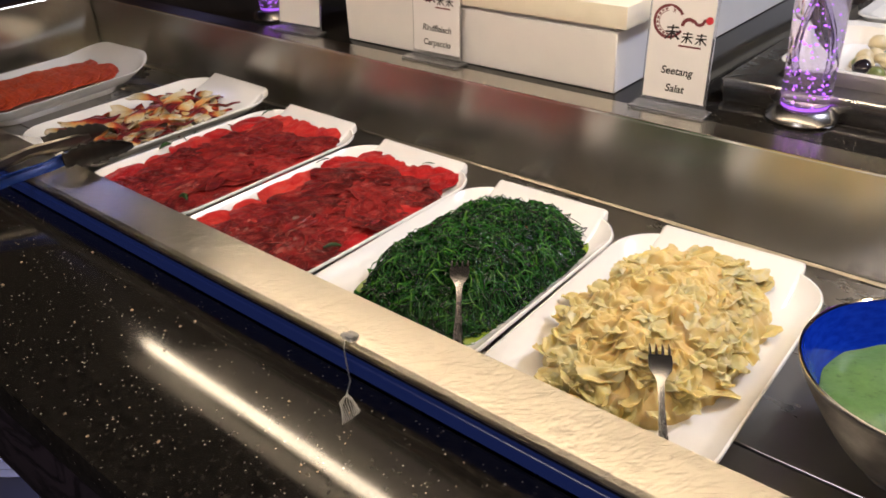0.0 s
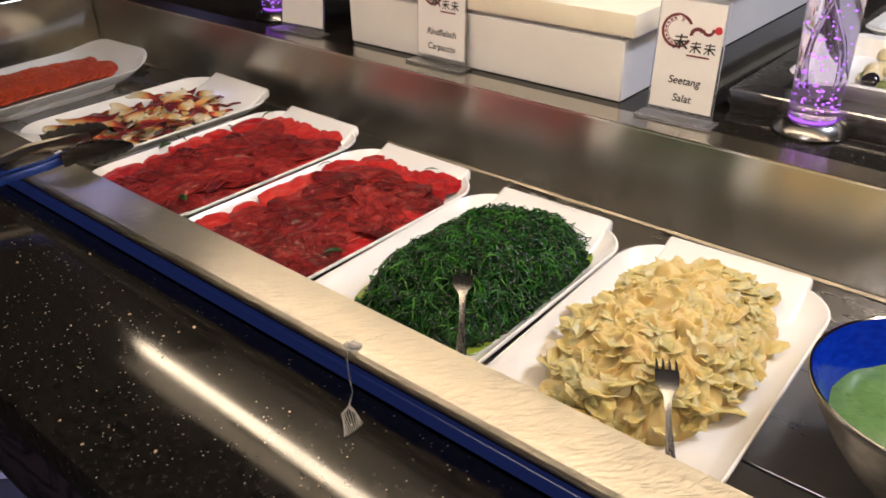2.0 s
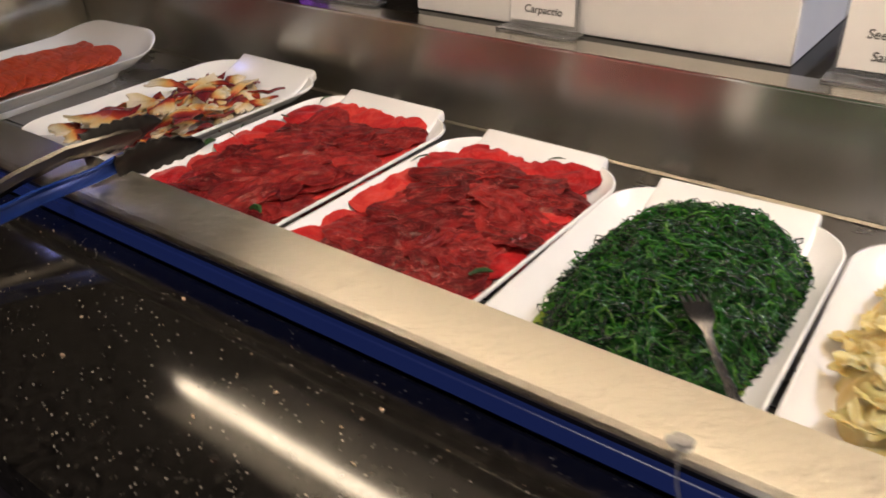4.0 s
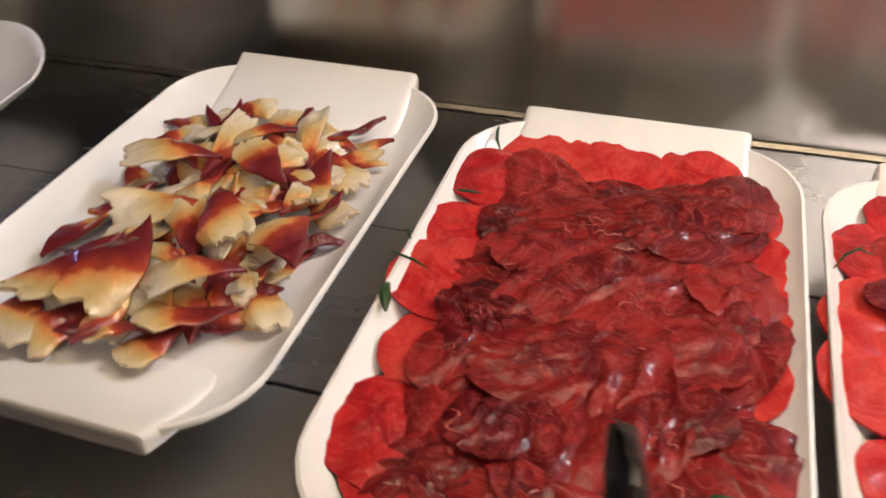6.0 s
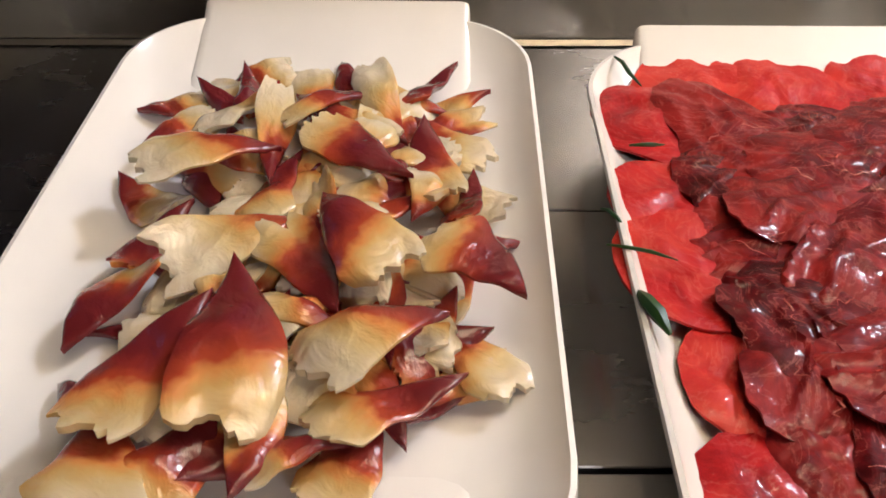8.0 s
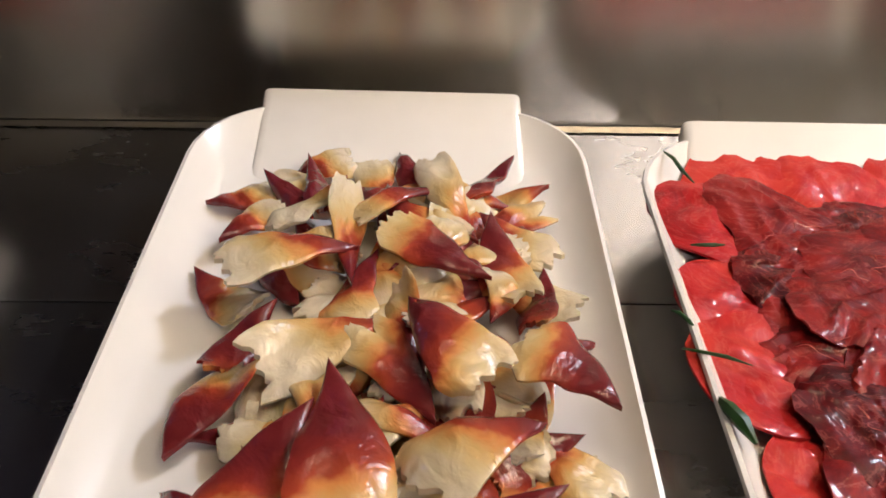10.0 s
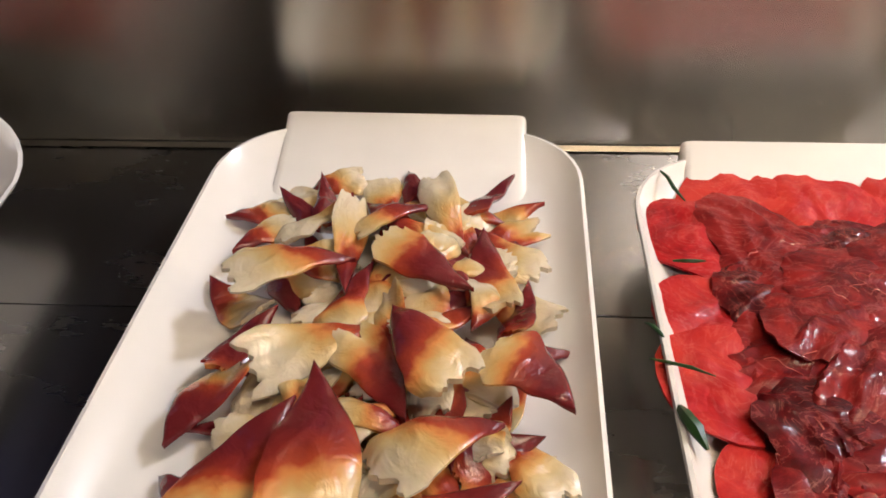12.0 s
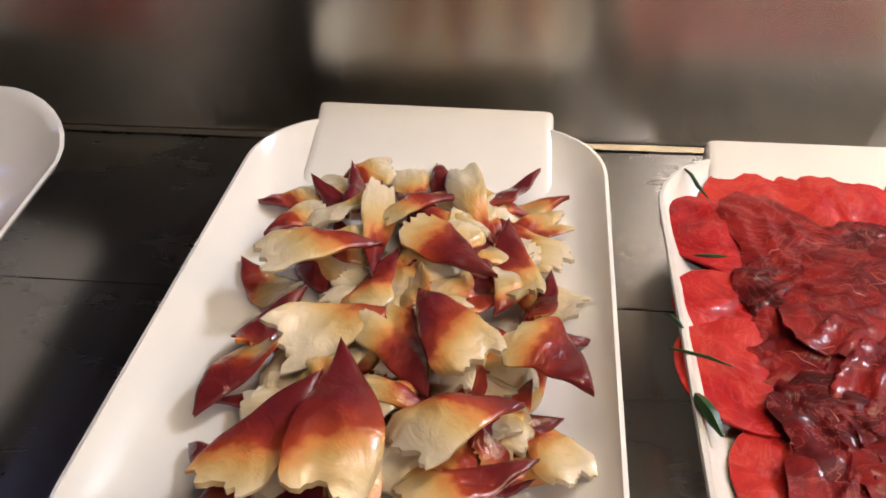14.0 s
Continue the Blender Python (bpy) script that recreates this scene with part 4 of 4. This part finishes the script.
for k in range(1, 15):
    ring = []
    for i in range(60):
        a = 2 * math.pi * i / 60
        r = 0.0735 * k / 14 * (1 + 0.035 * noise.noise((math.cos(a) * 2, math.sin(a) * 2, 1)) * k / 14)
        ring.append((r * math.cos(a), r * math.sin(a), 0.0625 + 0.004 * noise.noise((r * math.cos(a) * 40, r * math.sin(a) * 40, 2)) + 0.006 * (1 - (k / 14) ** 4)))
    dr.append(ring)
tagged(part("herb_dip", rings([[(x * 0.6, y * 0.6, 0.035) for x, y, zz in dr[-1]]] + dr[::-1]), DIP, None, "", True, Matrix.Translation((0.967, -0.200, FLOOR)) @ Matrix.Scale(1.04, 4)), "thick green herb dip filling the blue bowl", "dip")

# ---- salmon dish ----
sd = thing("salmon_dish", pose(-0.503, -0.168, FLOOR + 0.001, 0, 0, 3), "white dish with upturned rounded ends for salmon", "dish")


def boat(w, l, h):
    loops = []
    for dw, dl, zz, k in ((-0.09, -0.12, 0.0, 0), (-0.085, -0.115, 0.010, 0), (-0.05, -0.07, 0.018, 0.3), (-0.004, -0.006, h - 0.003, 1), (0, 0, h, 1), (-0.004, -0.004, h + 0.001, 1), (-0.012, -0.014, h - 0.002, 1), (-0.045, -0.075, 0.024, 0.4), (-0.07, -0.10, 0.020, 0.1)):
        loops.append([(x, y, zz + k * 0.022 * max(0, (abs(y) - l * 0.25) / (l * 0.25)) ** 2) for x, y, zz in rounded(w + dw, l + dl, 0.06 if dw > -0.03 else 0.04, zz)])
    return rings(loops)


part("dish", boat(0.225, 0.365, 0.036), PORCELAIN, sd)
SALMON_SLICES = [slice_mesh(70 + s, SALMON, "salmon_slice", 0.036, 0.003, 0.002) for s in range(5)]
rs = random.Random(9)
salm = thing("smoked_salmon", pose(-0.503, -0.166, FLOOR + 0.026, 0, 0, 2), "overlapping orange smoked salmon slices in two rows", "fish")
for row in range(2):
    for i in range(13):
        part("salmon_slice", rs.choice(SALMON_SLICES), None, salm, at=pose(-0.040 + 0.072 * row, 0.105 - 0.0195 * i, 0.004 + 0.0004 * i + 0.004 * row, 18 + rs.uniform(-5, 5), rs.uniform(-6, 6), rs.uniform(-12, 12)) @ Matrix.Diagonal((1.05, 0.72, 1, 1)))


# ---- tongs lying across the rail ----
def tong_arm(t, tip, hinge, mat, turn, head, head_label):
    tip, hinge = Vector(tip), Vector(hinge)
    d = (tip - hinge).normalized()
    flat_side = d.cross(Vector((0, 0, 1))).normalized()
    side = (flat_side.cross(d) + 0.25 * flat_side).normalized()
    up = side.cross(d) * turn
    full = (tip - hinge).length

    def at(u, s, h):
        return hinge + d * (u * full) + side * s + up * h + Vector((0, 0, 0.013 * math.sin(math.pi * min(1, u))))

    loops = []
    for u, w, h in ((0.0, 0.006, 0.0), (0.1, 0.0068, 0.003), (0.3, 0.007, 0.005), (0.5, 0.0068, 0.004), (0.66, 0.0065, 0.003), (0.74, 0.0075, 0.008), (0.84, 0.0075, 0.0115), (0.90, 0.0035, 0.0105)):
        loops.append([at(u, -w, h - 0.003), at(u, -w * 0.9, h + 0.0005), at(u, 0, h + 0.003), at(u, w * 0.9, h + 0.0005), at(u, w, h - 0.003), at(u, w * 0.8, h - 0.003), at(u, 0, h + 0.0015), at(u, -w * 0.8, h - 0.003)])
    arm = part("arm", rings(loops), mat, t)
    # scalloped spoon-shaped head
    bm = bmesh.new()
    rows = []
    n = 22
    for i in range(n + 1):
        u = i / n
        w = 0.0145 * math.sin(math.pi * min(1, 0.22 + 0.78 * u * 0.98)) ** 0.6 * (1 + 0.11 * math.cos(u * 7 * 2 * math.pi))
        if i == n:
            w *= 0.55
        row = []
        for s in (-1, -0.75, -0.4, 0, 0.4, 0.75, 1):
            row.append(at(0.72 + 0.28 * u, s * w, 0.006 * (1 - s * s) + 0.004 * math.sin(math.pi * u)))
        for s in (1, 0.75, 0.4, 0, -0.4, -0.75, -1):
            row.append(at(0.72 + 0.28 * u, s * w * 0.97, 0.006 * (1 - s * s) + 0.004 * math.sin(math.pi * u) - 0.0022))
        rows.append(row)
    part("head", rings(rows), head, arm, head_label)
    return arm


def tongs(hinge, tip_a, tip_b, mat_a, mat_b, head_a, label_a, label):
    t = thing("serving_tongs", (0, 0, 0), label, "tongs", "tongs lying across the rail")
    h = Vector(hinge)
    tong_arm(t, tip_a, h + Vector((0.010, 0, 0)), mat_a, 1, head_a, label_a)
    tong_arm(t, tip_b, h + Vector((-0.008, 0, 0.002)), mat_b, -1, NYLON, "scalloped black nylon head")
    part("hinge", tube([h + Vector((-0.015, 0, -0.001)), h + Vector((0, -0.004, 0)), h + Vector((0.017, 0, -0.001))], 0.005), TONG_STEEL, t)


tongs((0.126, -0.632, 1.024), (0.170, -0.360, 1.047), (0.097, -0.352, 1.050), TONG_BLUE, TONG_STEEL, NYLON, "scalloped black nylon head", "serving tongs with a blue arm and black scalloped heads")
tongs((-0.190, -0.632, 1.0205), (-0.150, -0.385, 1.050), (-0.215, -0.383, 1.050), TONG_STEEL, TONG_STEEL, NYLON, "scalloped black nylon head", "steel serving tongs with scalloped black nylon heads")


# ---- behind the well ----
wb = thing("white_cabinet", (0, 0, BACK_Z), "white laminate display box with an overhanging lid tinted for warm light", "cabinet")
part("body", box(0.012, 0.505, 0.128, 0.95, 0.0, 0.079, 0.0015, 1), BOX_WHITE, wb)
part("lid", box(-0.03, 0.520, 0.123, 0.99, 0.085, 0.114, 0.002, 2), LID_WARM_LIT, wb, "white lid board, warm light tinted in, with a worn front edge")
part("neck", box(0.020, 0.497, 0.133, 0.94, 0.079, 0.085), BOX_WHITE, wb)


def text(body, size, mat, name):
    cu = bpy.data.curves.new(name, "FONT")
    cu.body, cu.size, cu.align_x, cu.align_y, cu.shear, cu.offset = body, size, "CENTER", "CENTER", 0.16, size * 0.016
    tmp = bpy.data.objects.new(name, cu)
    scene.collection.objects.link(tmp)
    me = bpy.data.meshes.new_from_object(tmp.evaluated_get(bpy.context.evaluated_depsgraph_get()))
    bpy.data.objects.remove(tmp)
    me.materials.clear()
    me.materials.append(mat)
    return me


def flat(points, mat, name="mark"):
    bm = bmesh.new()
    bm.faces.new([bm.verts.new((x, y, 0)) for x, y in points])
    return finish(bm, name, mat, False)


def arc_band(cx, cy, r0, r1, a0, a1, n=26):
    bm = bmesh.new()
    rows = []
    for i in range(n + 1):
        a = radians(a0 + (a1 - a0) * i / n)
        rows.append([bm.verts.new((cx + r * math.cos(a), cy + r * math.sin(a), 0)) for r in (r0, r1)])
    for a, b in zip(rows, rows[1:]):
        bm.faces.new((a[0], a[1], b[1], b[0]))
    return bm


def sign(x, y, turn, lean, lines, label, w=0.086, h=0.135):
    s = thing("menu_sign", pose(x, y, BACK_Z + 0.0005, 0, 0, turn), label, "sign", "dish signs in acrylic holders")
    part("foot", box(-w / 2 - 0.010, w / 2 + 0.010, -0.016, 0.013, 0.0, 0.003, 0.001, 1), ACRYLIC, s, "clear acrylic foot")
    up = pose(0, 0.003, 0.003, 90 - lean, 0, 0)
    part("holder", box(-w / 2 - 0.003, w / 2 + 0.003, 0, h + 0.004, -0.0042, -0.0022, 0.0006, 1), ACRYLIC, s, "clear acrylic back plate", at=up)
    card = part("card", box(-w / 2, w / 2, 0.008, h, -0.0021, -0.0011), PAPER, s, "white paper card", False, at=up)
    top = Matrix.Translation((0, 0, -0.0009))
    for i, t in enumerate(lines):
        if t is None:
            continue
        if t:
            part("lettering", text(t, 0.0128, INK, "lettering"), None, card, "black italic lettering", at=top @ Matrix.Translation((0.001, 0.043 - 0.021 * i, 0)))
        else:
            part("lettering", flat([(-0.026, 0.088 - 0.022 * i), (0.026, 0.088 - 0.022 * i), (0.026, 0.094 - 0.022 * i), (-0.026, 0.094 - 0.022 * i)], INK), None, card, at=top)
    top = top @ Matrix.Translation((0, -0.0037, 0)) @ Matrix.Scale(1.0, 4)
    if None in lines:
        return s
    # emblem: a ring, dark strokes and a curling tail
    part("emblem_ring", arc_band(-0.016, 0.104, 0.0165, 0.0200, 30, 330), INK_RED, card, at=top, smooth=False)
    part("emblem_ring", arc_band(-0.016, 0.104, 0.0120, 0.0128, 60, 300), INK_RED, card, at=top, smooth=False)
    for k in range(12):
        part("emblem_block", arc_band(-0.016, 0.104, 0.0136, 0.0157, 62 + 20 * k, 75 + 20 * k, 4), INK_RED, card, at=top, smooth=False)
    part("emblem_block", lathe([(0.0034, 0), (0.0033, 0.0002)], 16), PAPER, card, at=top @ Matrix.Translation((-0.015, 0.1185, 0.0003)))
    part("emblem_block", flat([(-0.021, 0.110), (-0.017, 0.116), (-0.013, 0.116), (-0.009, 0.110), (-0.012, 0.099), (-0.018, 0.099)], PAPER), None, card, at=top @ Matrix.Translation((0, 0, 0.0002)))
    part("emblem_tail", arc_band(0.009, 0.101, 0.0055, 0.0098, 40, 185), INK_RED, card, at=top @ Matrix.Translation((0, 0, 0.0001)), smooth=False)
    part("emblem_tail", arc_band(0.021, 0.110, 0.0044, 0.0080, 190, 370), INK_RED, card, at=top @ Matrix.Translation((0, 0, 0.0001)), smooth=False)
    part("emblem_dot", lathe([(0.0045, 0), (0.0043, 0.0002)], 18), INK_BRIGHT, card, at=top @ Matrix.Translation((0.033, 0.110, 0)))
    for cx, cy, k in ((-0.010, 0.092, 1.25), (0.009, 0.088, 0.95), (0.026, 0.088, 0.95)):
        for ax, ay, bx, by, t in ((-6, 4, 6, 5, 1.3), (-7, 0, 7, 1, 1.5), (0, 7, -1, -7, 1.5), (-1, 0, -7, -7, 1.2), (0, 0, 7, -6, 1.6)):
            a, b = Vector((ax, ay)) * 0.001 * k, Vector((bx, by)) * 0.001 * k
            nrm = Vector((-(b - a).y, (b - a).x)).normalized() * t * 0.0006 * k
            part("emblem_stroke", flat([(cx + (a + nrm).x, cy + (a + nrm).y), (cx + (b + nrm).x, cy + (b + nrm).y), (cx + (b - nrm).x, cy + (b - nrm).y), (cx + (a - nrm).x, cy + (a - nrm).y)], INK), None, card, at=top @ Matrix.Translation((0, 0, 0.0002)))
    part("emblem_line", flat([(-0.001, 0.0765), (0.027, 0.0765), (0.027, 0.0785), (-0.001, 0.0785)], INK_RED), None, card, at=top)
    return s


sign(0.590, 0.114, 2, 5, ("Seetang", "Salat"), "white card sign lettered Seetang Salat in a clear holder", 0.078)
sign(0.214, 0.110, 0, 3, ("Rindfleisch", "Carpaccio"), "white card sign lettered Rindfleisch Carpaccio in a clear holder", 0.088)
sign(-0.097, 0.112, 4, 8, ("", None), "white card sign with small dark print beside the lamp", 0.094)


def bubble_lamp(x, y, seed):
    rnd = random.Random(seed)
    l = thing("bubble_lamp", (x, y, BACK_Z), "clear glass column lamp with bubbles glowing violet", "lamp", "violet bubble lamps")
    part("base", lathe([(0.040, 0.0), (0.042, 0.003), (0.040, 0.008), (0.033, 0.014), (0.030, 0.016)], 48), STEEL_FORK, l, "round polished steel base")
    part("led", lathe([(0.026, 0.0165), (0.026, 0.020)], 32), LED_DISC, l, "violet light in the foot")
    part("column", lathe([(0.027, 0.0205), (0.0275, 0.03), (0.0285, 0.10), (0.030, 0.22), (0.030, 0.25), (0.028, 0.252)], 40), GLASS, l, "clear glass column")
    for i in range(170):
        a, r, zz = rnd.uniform(0, 6.283), 0.0245 * rnd.random() ** 0.4, 0.024 + 0.215 * rnd.random() ** 1.8
        bm = bmesh.new()
        bmesh.ops.create_icosphere(bm, subdivisions=1, radius=rnd.uniform(0.0006, 0.0017))
        part("bubble", bm, BUBBLE, l, at=Matrix.Translation((r * math.cos(a), r * math.sin(a), zz)))
    for k in range(2):
        part("air_ribbon", tube([(0.014 * math.cos(u * 4 + k * 2.6), 0.014 * math.sin(u * 4 + k * 2.6), 0.05 + 0.19 * u) for u in [i / 14 for i in range(15)]], 0.003, 8), GLASS, l)
    return l


bubble_lamp(0.728, 0.176, 1)
bubble_lamp(-0.212, 0.160, 2)

# salad station on the far side
st = thing("salad_station", (0, 0, BACK_Z), "raised steel well edge holding white salad trays", "salad bar")
def frame_loop(w, l, zz):
    return [(x + 1.075, y + 0.64, zz) for x, y, zz in rounded(w, l, 0.006, zz, 4)]


part("steel_frame", rings([frame_loop(0.90, 0.915, 0.0), frame_loop(0.90, 0.915, 0.008), frame_loop(0.905, 0.92, 0.012), frame_loop(0.905, 0.92, 0.026), frame_loop(0.90, 0.915, 0.029), frame_loop(0.85, 0.84, 0.029), frame_loop(0.84, 0.83, 0.010)]), STEEL_PAN, st, "brushed steel frame with a rolled edge")


def tray(x, y, w, l, label):
    t = thing("salad_tray", (x, y, BACK_Z + 0.0105), label, "tray", "white salad trays")
    part("tray", rings([rounded(w - 0.05, l - 0.05, 0.02, 0), rounded(w - 0.03, l - 0.03, 0.025, 0.02), rounded(w - 0.006, l - 0.006, 0.03, 0.032), rounded(w, l, 0.03, 0.035), rounded(w - 0.004, l - 0.004, 0.03, 0.037), rounded(w - 0.03, l - 0.03, 0.025, 0.034), rounded(w - 0.05, l - 0.05, 0.02, 0.012)]), PORCELAIN, t)
    return t


tray(0.855, 0.338, 0.37, 0.235, "white rectangular tray with mixed mushroom and olive salad")
tray(0.86, 0.60, 0.36, 0.24, "white rectangular tray with a green vegetable salad")
rq = random.Random(3)


def chunk(kind, mat, x, y, zz, r, sq, label):
    bm = bmesh.new()
    bmesh.ops.create_icosphere(bm, subdivisions=2, radius=r)
    o = rq.uniform(0, 40)
    for v in bm.verts:
        v.co *= 1 + 0.22 * noise.noise(v.co * (0.9 / r) + Vector((o, o, o)))
        v.co.z *= sq
    tagged(part(kind, bm, mat, at=pose(x, y, zz, rq.uniform(-30, 30), rq.uniform(-30, 30), rq.uniform(0, 360))), label, kind.split("_")[-1], "chunks in the far salad trays")


for i in range(70):
    x, y = rq.uniform(0.735, 0.99), rq.uniform(0.262, 0.42)
    kind = rq.choice(("black_olive", "potato_chunk", "potato_chunk", "green_vegetable"))
    chunk(kind, {"black_olive": OLIVE, "potato_chunk": POTATO, "green_vegetable": SPROUT}[kind], x, y, BACK_Z + 0.024 + rq.random() * 0.016, rq.uniform(0.007, 0.013), rq.uniform(0.6, 1.0), {"black_olive": "shiny black olive in the salad tray", "potato_chunk": "pale boiled potato chunk in the salad tray", "green_vegetable": "olive green vegetable chunk in the salad tray"}[kind])
for i in range(40):
    kind, mat = rq.choice((("green_vegetable", SPROUT), ("potato_chunk", POTATO), ("carrot_bit", CHILI)))
    chunk(kind, mat, rq.uniform(0.74, 0.98), rq.uniform(0.52, 0.68), BACK_Z + 0.024 + rq.random() * 0.016, rq.uniform(0.005, 0.011), 0.6, "small vegetable piece in the far tray")

# ---- small things on the counter ----
film = thing("film_scrap", (0, 0, 0), "scrap of clear film hanging over the rail edge", "scrap")
bm = bmesh.new()
bmesh.ops.create_icosphere(bm, subdivisions=3, radius=0.007)
for v in bm.verts:
    v.co = Vector((v.co.x, v.co.y * 0.7, max(0, v.co.z) * 0.5 + 0.0003)) * (1 + 0.5 * noise.noise(v.co * 220))
part("lump", bm, STRING, film, at=Matrix.Translation((0.634, -0.466, RAIL_Z)))
part("thread", tube([(0.634, -0.472, RAIL_Z + 0.001), (0.636, RAIL_OUT - 0.0012, RAIL_Z - 0.002), (0.637, RAIL_OUT - 0.0015, RAIL_Z - 0.015), (0.642, RAIL_OUT - 0.004, GRANITE_Z + 0.0015), (0.652, -0.492, GRANITE_Z + 0.001)], 0.0006, 6), STRING, film)
for k in range(13):
    a = -0.66 + 0.11 * k
    part("strand", tube([(0.650, -0.489, GRANITE_Z + 0.0012), (0.658 + 0.004 * math.sin(a * 5), -0.497 + 0.009 * math.sin(a), GRANITE_Z + 0.003), (0.668 + 0.004 * math.cos(a), -0.505 + 0.014 * math.sin(a), GRANITE_Z + 0.0012)], 0.0003, 5), STRING, film)

rc = random.Random(21)
for i in range(110):
    bm = bmesh.new()
    bmesh.ops.create_icosphere(bm, subdivisions=1, radius=0.0003 + 0.0011 * rc.random() ** 4)
    for v in bm.verts:
        v.co *= 1 + 0.4 * noise.noise(v.co * 900 + Vector((i, 0, 0)))
        v.co.z *= 0.5
    tagged(part("crumb", bm, CRUMB, at=pose(rc.uniform(-0.05, 0.85), rc.uniform(EDGE_Y + 0.01, RAIL_OUT - 0.01), GRANITE_Z + 0.0006, 0, 0, rc.uniform(0, 360)) @ Matrix.Diagonal((rc.uniform(1, 2.0), 1, 1, 1))), "tiny pale food crumb on the black granite", "crumb", "crumbs on the granite")

# plates stacked on the open shelf under the counter
pm = finish(lathe([(0.05, 0.0), (0.055, 0.004), (0.09, 0.012), (0.118, 0.022), (0.120, 0.0245), (0.116, 0.0245), (0.088, 0.015), (0.05, 0.008)], 48), "stacked_plate", PLATE_BLUE_LIT)
for i in range(6):
    tagged(part("stacked_plate", pm, None, at=Matrix.Translation((-0.085, -0.470, 0.5555 + 0.0145 * i))), "round white plate stacked on the shelf under the counter", "plate", "stacked plates")
